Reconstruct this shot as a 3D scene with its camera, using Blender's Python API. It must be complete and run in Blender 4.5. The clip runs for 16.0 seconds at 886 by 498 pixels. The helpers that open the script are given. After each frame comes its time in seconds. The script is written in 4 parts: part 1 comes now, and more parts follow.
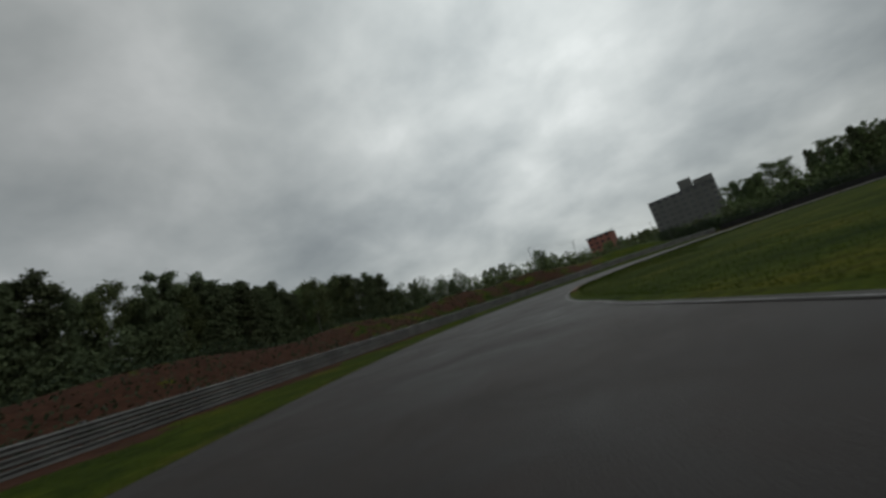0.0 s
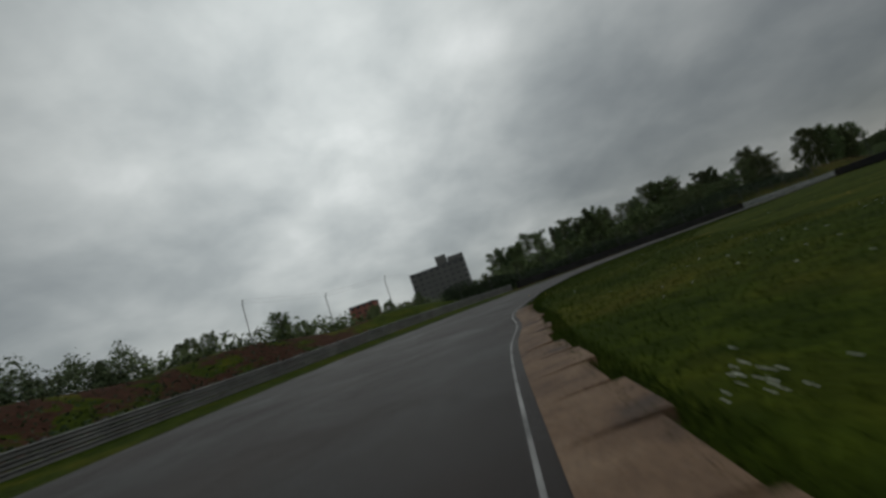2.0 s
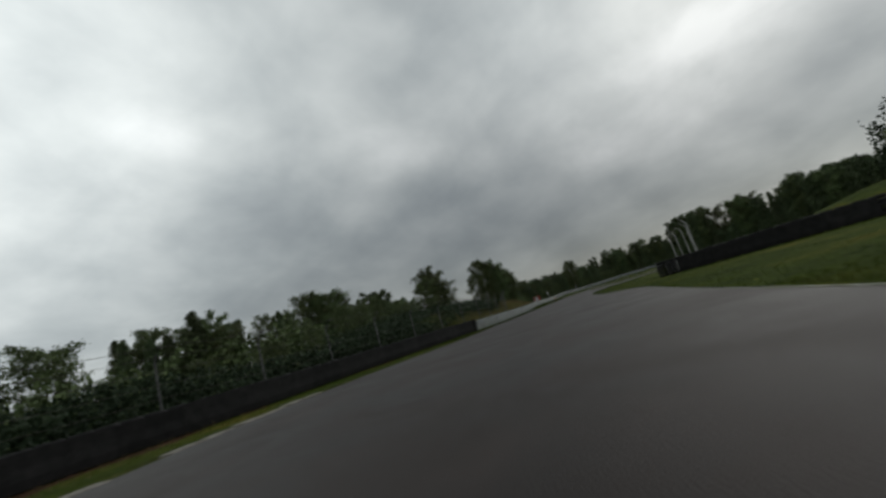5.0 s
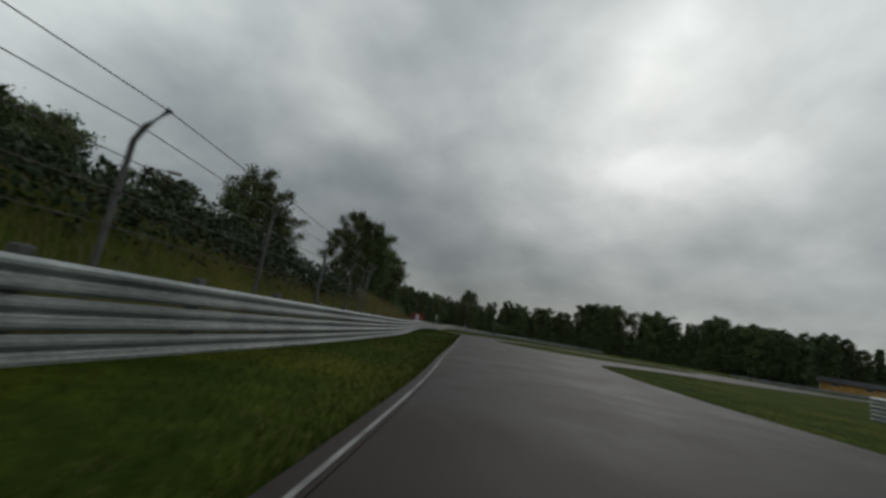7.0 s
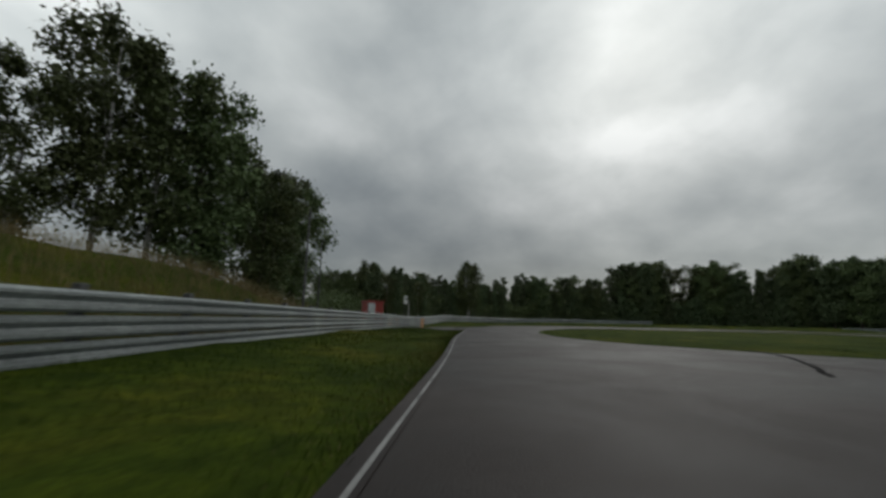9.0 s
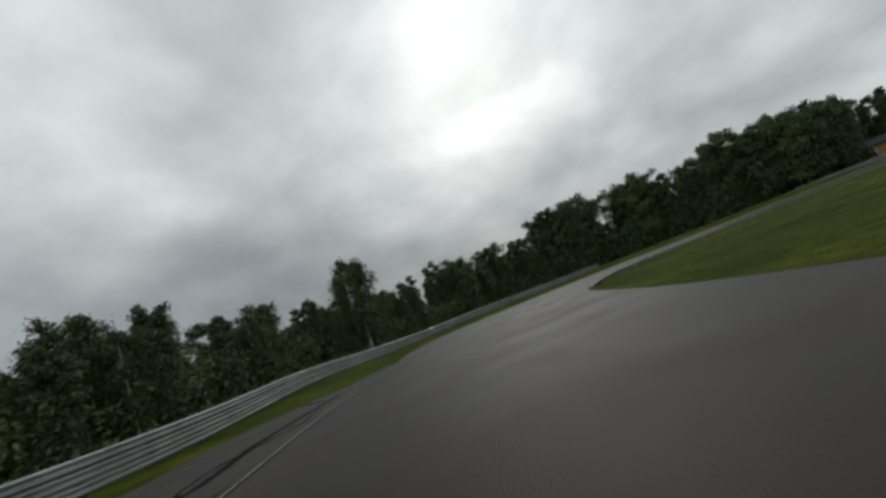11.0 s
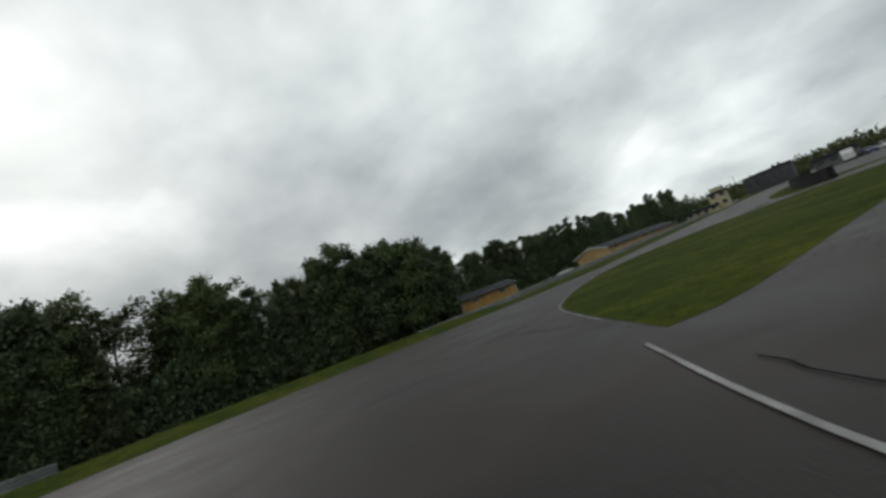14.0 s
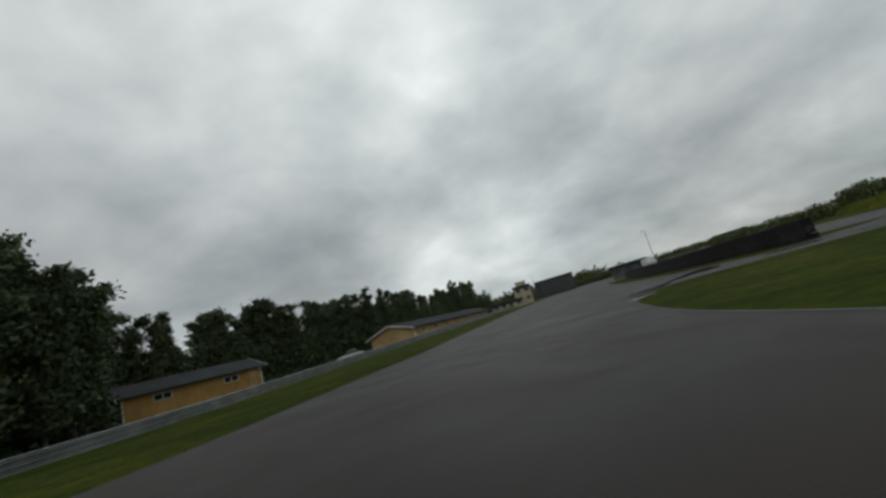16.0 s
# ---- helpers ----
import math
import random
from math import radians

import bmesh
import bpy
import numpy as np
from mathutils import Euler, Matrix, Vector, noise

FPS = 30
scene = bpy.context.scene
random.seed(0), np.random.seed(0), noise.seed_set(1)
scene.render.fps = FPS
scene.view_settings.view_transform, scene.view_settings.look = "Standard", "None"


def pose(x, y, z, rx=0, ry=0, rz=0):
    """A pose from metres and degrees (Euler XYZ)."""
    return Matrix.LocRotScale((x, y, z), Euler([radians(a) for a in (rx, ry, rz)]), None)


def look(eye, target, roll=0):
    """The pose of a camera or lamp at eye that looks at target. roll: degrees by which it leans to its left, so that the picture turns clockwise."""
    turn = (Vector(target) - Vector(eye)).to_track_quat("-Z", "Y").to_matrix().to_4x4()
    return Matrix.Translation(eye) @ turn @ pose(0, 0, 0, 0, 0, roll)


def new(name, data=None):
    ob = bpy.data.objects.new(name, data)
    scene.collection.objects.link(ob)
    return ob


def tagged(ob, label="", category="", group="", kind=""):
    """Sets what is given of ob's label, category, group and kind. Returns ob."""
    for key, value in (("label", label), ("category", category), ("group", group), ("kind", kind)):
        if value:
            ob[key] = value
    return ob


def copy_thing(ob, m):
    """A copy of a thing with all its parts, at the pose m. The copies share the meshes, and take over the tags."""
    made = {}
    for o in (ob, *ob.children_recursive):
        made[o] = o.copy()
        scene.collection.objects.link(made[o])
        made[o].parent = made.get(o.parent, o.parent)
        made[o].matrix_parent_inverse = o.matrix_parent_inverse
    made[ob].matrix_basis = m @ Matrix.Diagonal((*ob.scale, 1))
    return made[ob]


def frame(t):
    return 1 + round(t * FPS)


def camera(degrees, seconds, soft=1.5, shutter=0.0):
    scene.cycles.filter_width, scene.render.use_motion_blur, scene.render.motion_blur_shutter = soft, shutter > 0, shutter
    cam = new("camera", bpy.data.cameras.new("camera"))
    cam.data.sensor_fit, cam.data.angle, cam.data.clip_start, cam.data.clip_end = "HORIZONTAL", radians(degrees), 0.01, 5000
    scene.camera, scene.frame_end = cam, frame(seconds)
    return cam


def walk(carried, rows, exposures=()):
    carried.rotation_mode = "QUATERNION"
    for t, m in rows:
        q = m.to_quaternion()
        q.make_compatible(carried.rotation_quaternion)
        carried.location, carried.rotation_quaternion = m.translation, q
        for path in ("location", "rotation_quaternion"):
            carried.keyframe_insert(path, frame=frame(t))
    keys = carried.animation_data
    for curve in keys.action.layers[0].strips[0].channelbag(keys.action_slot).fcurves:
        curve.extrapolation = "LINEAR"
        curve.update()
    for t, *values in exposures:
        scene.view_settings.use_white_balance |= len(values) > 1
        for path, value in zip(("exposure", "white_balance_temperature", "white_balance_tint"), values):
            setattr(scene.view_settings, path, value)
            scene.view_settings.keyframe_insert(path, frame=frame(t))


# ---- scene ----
# ---------------------------------------------------------------- camera and walk
cam = camera(94.5, 16.0, soft=3.0, shutter=0.12)
# seconds, x, y, z, heading (left of north), tilt up, lean to the right
RIDE = [
    (0.0, 27.68, -27.47, 0.719, 22.83, 9.36, 18.65),
    (0.5, 25.36, -19.63, 0.676, 14.22, 9.02, 21.02),
    (1.0, 23.88, -11.36, 0.712, 5.69, 8.65, 20.45),
    (1.5, 23.60, -3.21, 0.708, -2.62, 8.95, 19.73),
    (2.0, 24.79, 4.80, 0.680, -10.88, 8.04, 19.56),
    (2.5, 27.04, 12.72, 0.676, -19.15, 8.90, 19.90),
    (3.0, 30.36, 20.28, 0.650, -28.44, 9.55, 22.04),
    (3.5, 34.94, 27.45, 0.647, -37.23, 9.87, 20.63),
    (4.0, 40.41, 33.81, 0.653, -45.13, 10.34, 19.37),
    (4.5, 47.20, 39.84, 0.707, -52.15, 10.20, 18.87),
    (5.0, 55.28, 44.95, 0.743, -59.02, 10.87, 16.88),
    (5.2, 58.52, 46.80, 0.743, -61.36, 10.95, 15.60),
    (5.6, 65.15, 50.36, 0.749, -65.54, 11.13, 9.47),
    (6.1, 73.74, 54.32, 0.760, -69.42, 11.28, -0.53),
    (6.6, 82.49, 57.62, 0.754, -71.80, 11.12, -7.08),
    (7.0, 89.47, 59.70, 0.750, -72.63, 10.64, -9.37),
    (7.3, 94.62, 60.89, 0.743, -72.63, 10.06, -10.90),
    (7.5, 98.03, 61.57, 0.737, -72.44, 9.59, -12.23),
    (8.0, 106.78, 63.55, 0.752, -72.93, 9.78, -7.46),
    (8.2, 110.03, 64.25, 0.760, -73.48, 9.62, -6.63),
    (8.6, 116.88, 65.54, 0.743, -73.67, 9.57, -4.27),
    (9.1, 124.66, 67.46, 0.736, -73.56, 9.94, -0.35),
    (9.6, 132.72, 69.14, 0.727, -74.46, 10.37, 3.96),
    (10.0, 138.68, 70.56, 0.717, -76.50, 10.42, 6.99),
    (10.3, 143.21, 71.30, 0.668, -78.82, 10.23, 8.91),
    (10.5, 146.17, 71.78, 0.714, -80.75, 10.00, 10.03),
    (11.0, 153.60, 72.08, 0.721, -88.56, 10.21, 21.54),
    (11.5, 160.51, 71.34, 0.700, -97.30, 9.48, 23.08),
    (12.0, 167.92, 70.18, 0.734, -106.35, 9.01, 23.75),
    (12.5, 174.54, 67.50, 0.715, -116.30, 8.54, 24.22),
    (13.0, 180.98, 63.63, 0.707, -126.37, 9.03, 23.48),
    (13.5, 187.03, 58.31, 0.722, -136.24, 9.26, 23.13),
    (14.0, 191.67, 52.81, 0.725, -145.16, 9.50, 21.18),
    (14.5, 196.17, 45.74, 0.735, -153.95, 9.70, 20.63),
    (15.0, 199.03, 38.64, 0.733, -161.21, 10.15, 18.77),
    (15.5, 201.35, 30.24, 0.711, -168.76, 10.97, 17.61),
    (16.0, 202.60, 21.73, 0.695, -174.69, 11.32, 16.10),
]
walk(cam, [(t, pose(x, y, z, 90 + tilt, 0, head) @ pose(0, 0, 0, 0, 0, -lean)) for t, x, y, z, head, tilt, lean in RIDE],
     exposures=[(0.0, -0.32), (1.0, -0.36), (2.0, -0.45), (3.0, -0.47), (3.5, -0.2), (4.0, 0.0), (5.2, 0.0), (7.3, -0.1), (8.2, -0.1), (10.5, 0.25), (13.0, 0.32), (14.5, 0.14), (15.2, 0.0), (16.0, -0.1)])

# ---------------------------------------------------------------- world and light
SUN_AZ, SUN_EL = radians(100), radians(34)      # clockwise from north, above the horizon


CLOUDS = ((0, 38, 5, 0.72), (101, 32, 11, 0.46), (146, 27, 14, 0.22), (188, 38, 9, 0.55), (-128, 18, 14, 0.35), (40, 6, 16, -0.24), (70, 8, 18, -0.26), (92, 11, 24, -0.26), (115, 14, 26, -0.24), (135, 14, 36, -0.20),
          (160, 14, 36, -0.14), (-62, 38, 8, -0.16), (142, 4, 160, 0.40), (172, 5, 110, 0.42), (188, 6, 70, 0.38), (215, 12, 30, -0.2))


def build_world():
    w = bpy.data.worlds.new("overcast_sky")
    scene.world = w
    w.use_nodes = True
    nt = w.node_tree
    nt.nodes.clear()
    N = lambda kind, **k: node(nt, kind, **k)
    out, bg = N("ShaderNodeOutputWorld"), N("ShaderNodeBackground")
    sky = N("ShaderNodeTexSky")
    sky.sky_type, sky.sun_disc = "NISHITA", False
    sky.sun_elevation, sky.sun_rotation = SUN_EL, SUN_AZ
    tc = N("ShaderNodeTexCoord")
    sep = N("ShaderNodeSeparateXYZ")
    nt.links.new(tc.outputs["Generated"], sep.inputs[0])
    up = math_node(nt, "MAXIMUM", sep.outputs[2], 0.0)
    den = math_node(nt, "ADD", up, 0.45)
    px, py = math_node(nt, "DIVIDE", sep.outputs[0], den), math_node(nt, "DIVIDE", sep.outputs[1], den)
    com = N("ShaderNodeCombineXYZ")
    nt.links.new(px, com.inputs[0]); nt.links.new(py, com.inputs[1])
    big = noise_node(nt, com.outputs[0], 1.3, 2.0, 0.5, 0.2)
    fine = noise_node(nt, com.outputs[0], 3.9, 5.0, 0.52, 0.15)
    mixv = math_node(nt, "ADD", math_node(nt, "MULTIPLY", big, 0.64), math_node(nt, "MULTIPLY", fine, 0.36))
    ramp = ramp_node(nt, mixv, [(0.30, (0.37, 0.41, 0.425)), (0.43, (0.55, 0.598, 0.60)), (0.55, (0.775, 0.822, 0.81)), (0.67, (1.09, 1.13, 1.115))])
    # thin bright cover and heavy banks of the cloud: bearing, height, narrowness, change
    gain = None
    for az, el, power, amount in CLOUDS:
        dn = N("ShaderNodeVectorMath"); dn.operation = "DOT_PRODUCT"
        nt.links.new(tc.outputs["Generated"], dn.inputs[0])
        a, e = radians(az), radians(el)
        dn.inputs[1].default_value = (math.sin(a) * math.cos(e), math.cos(a) * math.cos(e), math.sin(e))
        lobe = math_node(nt, "POWER", math_node(nt, "MAXIMUM", dn.outputs["Value"], 0.0), power)
        gain = math_node(nt, "ADD", 0.58 if gain is None else gain, math_node(nt, "MULTIPLY", lobe, amount))
    gain = math_node(nt, "MAXIMUM", gain, 0.2)
    vm = N("ShaderNodeVectorMath"); vm.operation = "SCALE"
    nt.links.new(ramp, vm.inputs[0]); nt.links.new(gain, vm.inputs["Scale"])
    sk = N("ShaderNodeVectorMath"); sk.operation = "SCALE"
    nt.links.new(sky.outputs[0], sk.inputs[0]); sk.inputs["Scale"].default_value = 0.10
    mx = N("ShaderNodeMix"); mx.data_type = "RGBA"
    mx.inputs[0].default_value = 0.93
    nt.links.new(sk.outputs[0], mx.inputs[6]); nt.links.new(vm.outputs[0], mx.inputs[7])
    nt.links.new(mx.outputs[2], bg.inputs[0])
    bg.inputs[1].default_value = 1.0
    nt.links.new(bg.outputs[0], out.inputs[0])
    sun = bpy.data.lights.new("sun", "SUN")
    sun.energy, sun.angle, sun.color = 0.35, radians(25), (1.0, 0.97, 0.92)
    ob = new("sun", sun)
    dirv = Vector((math.sin(SUN_AZ) * math.cos(SUN_EL), math.cos(SUN_AZ) * math.cos(SUN_EL), math.sin(SUN_EL)))
    ob.matrix_world = look(dirv * 300, (0, 0, 0))


# ---------------------------------------------------------------- node helpers
def node(nt, kind, **k):
    n = nt.nodes.new(kind)
    for key, v in k.items():
        n.inputs[key].default_value = v
    return n


def math_node(nt, op, a, b):
    n = nt.nodes.new("ShaderNodeMath")
    n.operation = op
    for i, v in enumerate((a, b)):
        if isinstance(v, (int, float)):
            n.inputs[i].default_value = v
        else:
            nt.links.new(v, n.inputs[i])
    return n.outputs[0]


def noise_node(nt, vec, scale, detail, rough, distort=0.0):
    n = nt.nodes.new("ShaderNodeTexNoise")
    n.inputs["Scale"].default_value, n.inputs["Detail"].default_value = scale, detail
    n.inputs["Roughness"].default_value, n.inputs["Distortion"].default_value = rough, distort
    if vec is not None:
        nt.links.new(vec, n.inputs["Vector"])
    return n.outputs[0]


def ramp_node(nt, fac, stops):
    n = nt.nodes.new("ShaderNodeValToRGB")
    el = n.color_ramp.elements
    while len(el) < len(stops):
        el.new(0.5)
    for e, (p, c) in zip(el, stops):
        e.position, e.color = p, (*c, 1)
    nt.links.new(fac, n.inputs[0])
    return n.outputs[0]


def mix_node(nt, fac, a, b, blend="MIX"):
    n = nt.nodes.new("ShaderNodeMix")
    n.data_type, n.blend_type = "RGBA", blend
    for i, v in ((0, fac), (6, a), (7, b)):
        if isinstance(v, (int, float)):
            n.inputs[i].default_value = v
        elif isinstance(v, tuple):
            n.inputs[i].default_value = (*v, 1)
        else:
            nt.links.new(v, n.inputs[i])
    return n.outputs[2]


def material(name, stops, scale=3.0, fine=40.0, rough=0.8, metal=0.0, bump=0.2, spec=0.5, vary=0.0, space="Object", extra=None):
    """Noise-coloured surface: coarse noise through a ramp, fine grain over it, bump of the same grain."""
    m = bpy.data.materials.new(name)
    m.use_nodes = True
    nt = m.node_tree
    b = nt.nodes["Principled BSDF"]
    tc = nt.nodes.new("ShaderNodeTexCoord")
    if space == "World":
        vec = nt.nodes.new("ShaderNodeNewGeometry").outputs["Position"]
    else:
        vec = tc.outputs["Object"]
    n1 = noise_node(nt, vec, scale, 5, 0.6, 0.3)
    n2 = noise_node(nt, vec, fine, 3, 0.6)
    col = ramp_node(nt, n1, stops)
    grain = ramp_node(nt, n2, [(0.3, (0.72, 0.72, 0.72)), (0.7, (1.25, 1.25, 1.25))])
    col = mix_node(nt, 1.0, col, grain, "MULTIPLY")
    if vary:
        oi = nt.nodes.new("ShaderNodeObjectInfo")
        hs = nt.nodes.new("ShaderNodeHueSaturation")
        nt.links.new(col, hs.inputs["Color"])
        nt.links.new(math_node(nt, "ADD", math_node(nt, "MULTIPLY", oi.outputs["Random"], vary), 1.0 - vary / 2), hs.inputs["Value"])
        nt.links.new(math_node(nt, "ADD", math_node(nt, "MULTIPLY", oi.outputs["Random"], vary * 0.08), 0.5 - vary * 0.04), hs.inputs["Hue"])
        col = hs.outputs[0]
    if extra:
        col = extra(nt, vec, col, b)
    nt.links.new(col, b.inputs["Base Color"])
    b.inputs["Roughness"].default_value, b.inputs["Metallic"].default_value = rough, metal
    b.inputs["Specular IOR Level"].default_value = spec
    if bump:
        bn = nt.nodes.new("ShaderNodeBump")
        bn.inputs["Strength"].default_value, bn.inputs["Distance"].default_value = bump, 0.02
        nt.links.new(n2, bn.inputs["Height"])
        nt.links.new(bn.outputs[0], b.inputs["Normal"])
    return m


build_world()


def wet_asphalt(nt, vec, col, b):
    wet = noise_node(nt, vec, 0.45, 6, 0.65, 0.6)
    col = mix_node(nt, ramp_node(nt, wet, [(0.42, (0, 0, 0)), (0.62, (1, 1, 1))]), col, (0.0185, 0.0145, 0.0132))
    r = ramp_node(nt, wet, [(0.36, (0.60, 0.60, 0.60)), (0.68, (0.44, 0.44, 0.44))])
    nt.links.new(r, b.inputs["Roughness"])
    return col


def earth_mix(nt, vec, col, b):
    at = nt.nodes.new("ShaderNodeAttribute")
    at.attribute_name = "earth"
    n = noise_node(nt, vec, 0.35, 6, 0.65, 0.5)
    f = math_node(nt, "MULTIPLY", at.outputs["Fac"], 1.0)
    f = math_node(nt, "GREATER_THAN", math_node(nt, "ADD", f, math_node(nt, "MULTIPLY", n, 0.9)), 0.95)
    tuft = ramp_node(nt, noise_node(nt, vec, 2.6, 6, 0.7, 0.4), [(0.32, (0.62, 0.66, 0.6)), (0.5, (1.1, 1.08, 1.0)), (0.68, (1.75, 1.55, 1.3))])
    col = mix_node(nt, 1.0, col, tuft, "MULTIPLY")
    soil = ramp_node(nt, noise_node(nt, vec, 1.7, 5, 0.7), [(0.3, (0.026, 0.013, 0.009)), (0.7, (0.072, 0.034, 0.022))])
    return mix_node(nt, f, col, soil)


M_ROAD = material("wet_asphalt", [(0.3, (0.0235, 0.0180, 0.0160)), (0.55, (0.0335, 0.0262, 0.0236)), (0.75, (0.046, 0.0370, 0.0338))], 0.5, 55, 0.65, bump=0.35, spec=0.13, space="World", extra=wet_asphalt)
M_GRASS = material("grass_ground", [(0.30, (0.016, 0.028, 0.003)), (0.5, (0.029, 0.044, 0.004)), (0.64, (0.053, 0.058, 0.006)), (0.76, (0.082, 0.066, 0.013))], 0.30, 22, 0.95, bump=0.6, spec=0.04, space="World", extra=earth_mix)
M_BLADE = material("grass_blade", [(0.3, (0.019, 0.035, 0.004)), (0.55, (0.036, 0.055, 0.006)), (0.75, (0.078, 0.070, 0.015))], 0.25, 6, 0.8, bump=0, spec=0.08, space="World")
M_LINE = material("worn_white_paint", [(0.34, (0.05, 0.047, 0.044)), (0.48, (0.17, 0.166, 0.16)), (0.72, (0.27, 0.266, 0.256))], 1.8, 30, 0.5, bump=0.1, space="World")
M_KERB = material("stained_concrete", [(0.30, (0.034, 0.020, 0.012)), (0.42, (0.105, 0.057, 0.029)), (0.55, (0.155, 0.090, 0.048)), (0.70, (0.205, 0.132, 0.080))], 2.2, 34, 0.75, bump=0.7, space="World")
M_STEEL = material("galvanised_steel", [(0.3, (0.18, 0.197, 0.20)), (0.6, (0.28, 0.302, 0.298)), (0.75, (0.37, 0.392, 0.384))], 0.8, 18, 0.45, 0.45, 0.08, space="World")
# first rail: dirty steel, with the shade on its face mixed into the colour
M_DULL_SHADED = material("weathered_shaded_steel", [(0.3, (0.085, 0.085, 0.082)), (0.6, (0.15, 0.152, 0.146)), (0.75, (0.21, 0.212, 0.205))], 0.8, 18, 0.6, 0.35, 0.1, space="World")
M_ORANGE = material("orange_paint", [(0.3, (0.42, 0.17, 0.05)), (0.7, (0.62, 0.30, 0.09))], 2, 20, 0.5, 0.0, 0.1, space="World")
M_POST = material("weathered_post", [(0.3, (0.05, 0.05, 0.05)), (0.7, (0.12, 0.12, 0.115))], 2, 30, 0.7, 0.2, 0.2)
M_CONC = material("pale_concrete", [(0.3, (0.24, 0.24, 0.23)), (0.7, (0.42, 0.41, 0.39))], 1.5, 30, 0.85)
M_TYRE = material("black_rubber", [(0.3, (0.008, 0.008, 0.008)), (0.7, (0.020, 0.019, 0.019))], 3, 30, 0.8, bump=0.2, spec=0.2, vary=0.5)
M_BARK = material("dark_bark", [(0.3, (0.035, 0.028, 0.022)), (0.7, (0.10, 0.085, 0.07))], 3, 25, 0.95, bump=0.8)
M_BIRCH = material("birch_bark", [(0.38, (0.05, 0.045, 0.04)), (0.48, (0.42, 0.41, 0.38)), (0.7, (0.55, 0.54, 0.51))], 4, 25, 0.85, bump=0.4)
M_PINE = material("pine_needles", [(0.3, (0.052, 0.070, 0.036)), (0.6, (0.095, 0.122, 0.060)), (0.8, (0.130, 0.155, 0.072))], 0.6, 5, 0.8, bump=0, spec=0.2, vary=0.5)
M_LEAF = material("broad_leaves", [(0.3, (0.056, 0.077, 0.032)), (0.6, (0.104, 0.130, 0.050)), (0.8, (0.145, 0.165, 0.066))], 0.6, 5, 0.7, bump=0, spec=0.25, vary=0.55)
M_HEDGE = material("hedge_leaves", [(0.3, (0.014, 0.024, 0.012)), (0.6, (0.030, 0.048, 0.022)), (0.8, (0.050, 0.070, 0.030))], 0.6, 5, 0.7, bump=0, spec=0.15, space="World")
M_DRY = material("dry_stalks", [(0.3, (0.10, 0.075, 0.03)), (0.7, (0.20, 0.15, 0.06))], 1, 8, 0.9, bump=0, space="World")


# ---------------------------------------------------------------- mesh helpers
def part(name, verts, faces, mat, parent=None, label="", smooth=False):
    me = bpy.data.meshes.new(name)
    me.from_pydata([tuple(v) for v in verts], [], [tuple(f) for f in faces])
    me.materials.append(mat)
    if smooth:
        me.polygons.foreach_set("use_smooth", [True] * len(me.polygons))
    me.update()
    ob = new(name, me)
    if parent is not None:
        ob.parent = parent
    if label:
        tagged(ob, label)
    return ob


def spline(points, step=1.0):
    """Catmull-Rom through the points, resampled at even steps. Works in 2D or 3D."""
    p = np.array(points, float)
    p = np.vstack([2 * p[0] - p[1], p, 2 * p[-1] - p[-2]])
    out = []
    for i in range(1, len(p) - 2):
        a, b, c, e = p[i - 1:i + 3]
        n = max(2, int(np.linalg.norm(c - b) / 0.3))
        t = np.linspace(0, 1, n, endpoint=False)[:, None]
        out.append(0.5 * (2 * b + (c - a) * t + (2 * a - 5 * b + 4 * c - e) * t ** 2 + (3 * b - a - 3 * c + e) * t ** 3))
    out = np.vstack(out + [p[-2][None]])
    s = np.r_[0, np.cumsum(np.linalg.norm(np.diff(out, axis=0), axis=1))]
    q = np.linspace(0, s[-1], max(2, int(round(s[-1] / step)) + 1))
    return np.stack([np.interp(q, s, out[:, k]) for k in range(out.shape[1])], 1)


def normals(line):
    """Unit vectors to the left of a 2D polyline."""
    t = np.gradient(line[:, :2], axis=0)
    t /= np.linalg.norm(t, axis=1)[:, None]
    return np.stack([-t[:, 1], t[:, 0]], 1)


def sweep(line, profile, z=None, closed=False):
    """Sweep a cross-section of (left offset, height) along a 2D polyline."""
    n = normals(line)
    z = np.zeros(len(line)) if z is None else z
    k = len(profile)
    verts = [(p[0] + m[0] * o, p[1] + m[1] * o, zz + h) for p, m, zz in zip(line, n, z) for o, h in profile]
    faces = []
    for i in range(len(line) - 1):
        for j in range(k if closed else k - 1):
            a, b = i * k + j, i * k + (j + 1) % k
            faces.append((a, b, b + k, a + k))
    if closed:
        faces.append(tuple(range(k)))
        faces.append(tuple(range((len(line) - 1) * k, len(line) * k))[::-1])
    return verts, faces


def box(cx, cy, cz, sx, sy, sz, rot=0.0, bevel=0.0):
    """A box by its base centre; the top edges may be drawn in."""
    c, s = math.cos(rot), math.sin(rot)
    v = []
    for z, k in ((cz, 1), (cz + sz - bevel, 1), (cz + sz, 1 - 2 * bevel / max(min(sx, sy), 0.01) if bevel else 1)):
        for x, y in ((-1, -1), (1, -1), (1, 1), (-1, 1)):
            x, y = x * sx / 2 * k, y * sy / 2 * k
            v.append((cx + x * c - y * s, cy + x * s + y * c, z))
    f = [(3, 2, 1, 0), (8, 9, 10, 11)]
    for L in (0, 4):
        f += [(L + i, L + (i + 1) % 4, L + 4 + (i + 1) % 4, L + 4 + i) for i in range(4)]
    return v, f


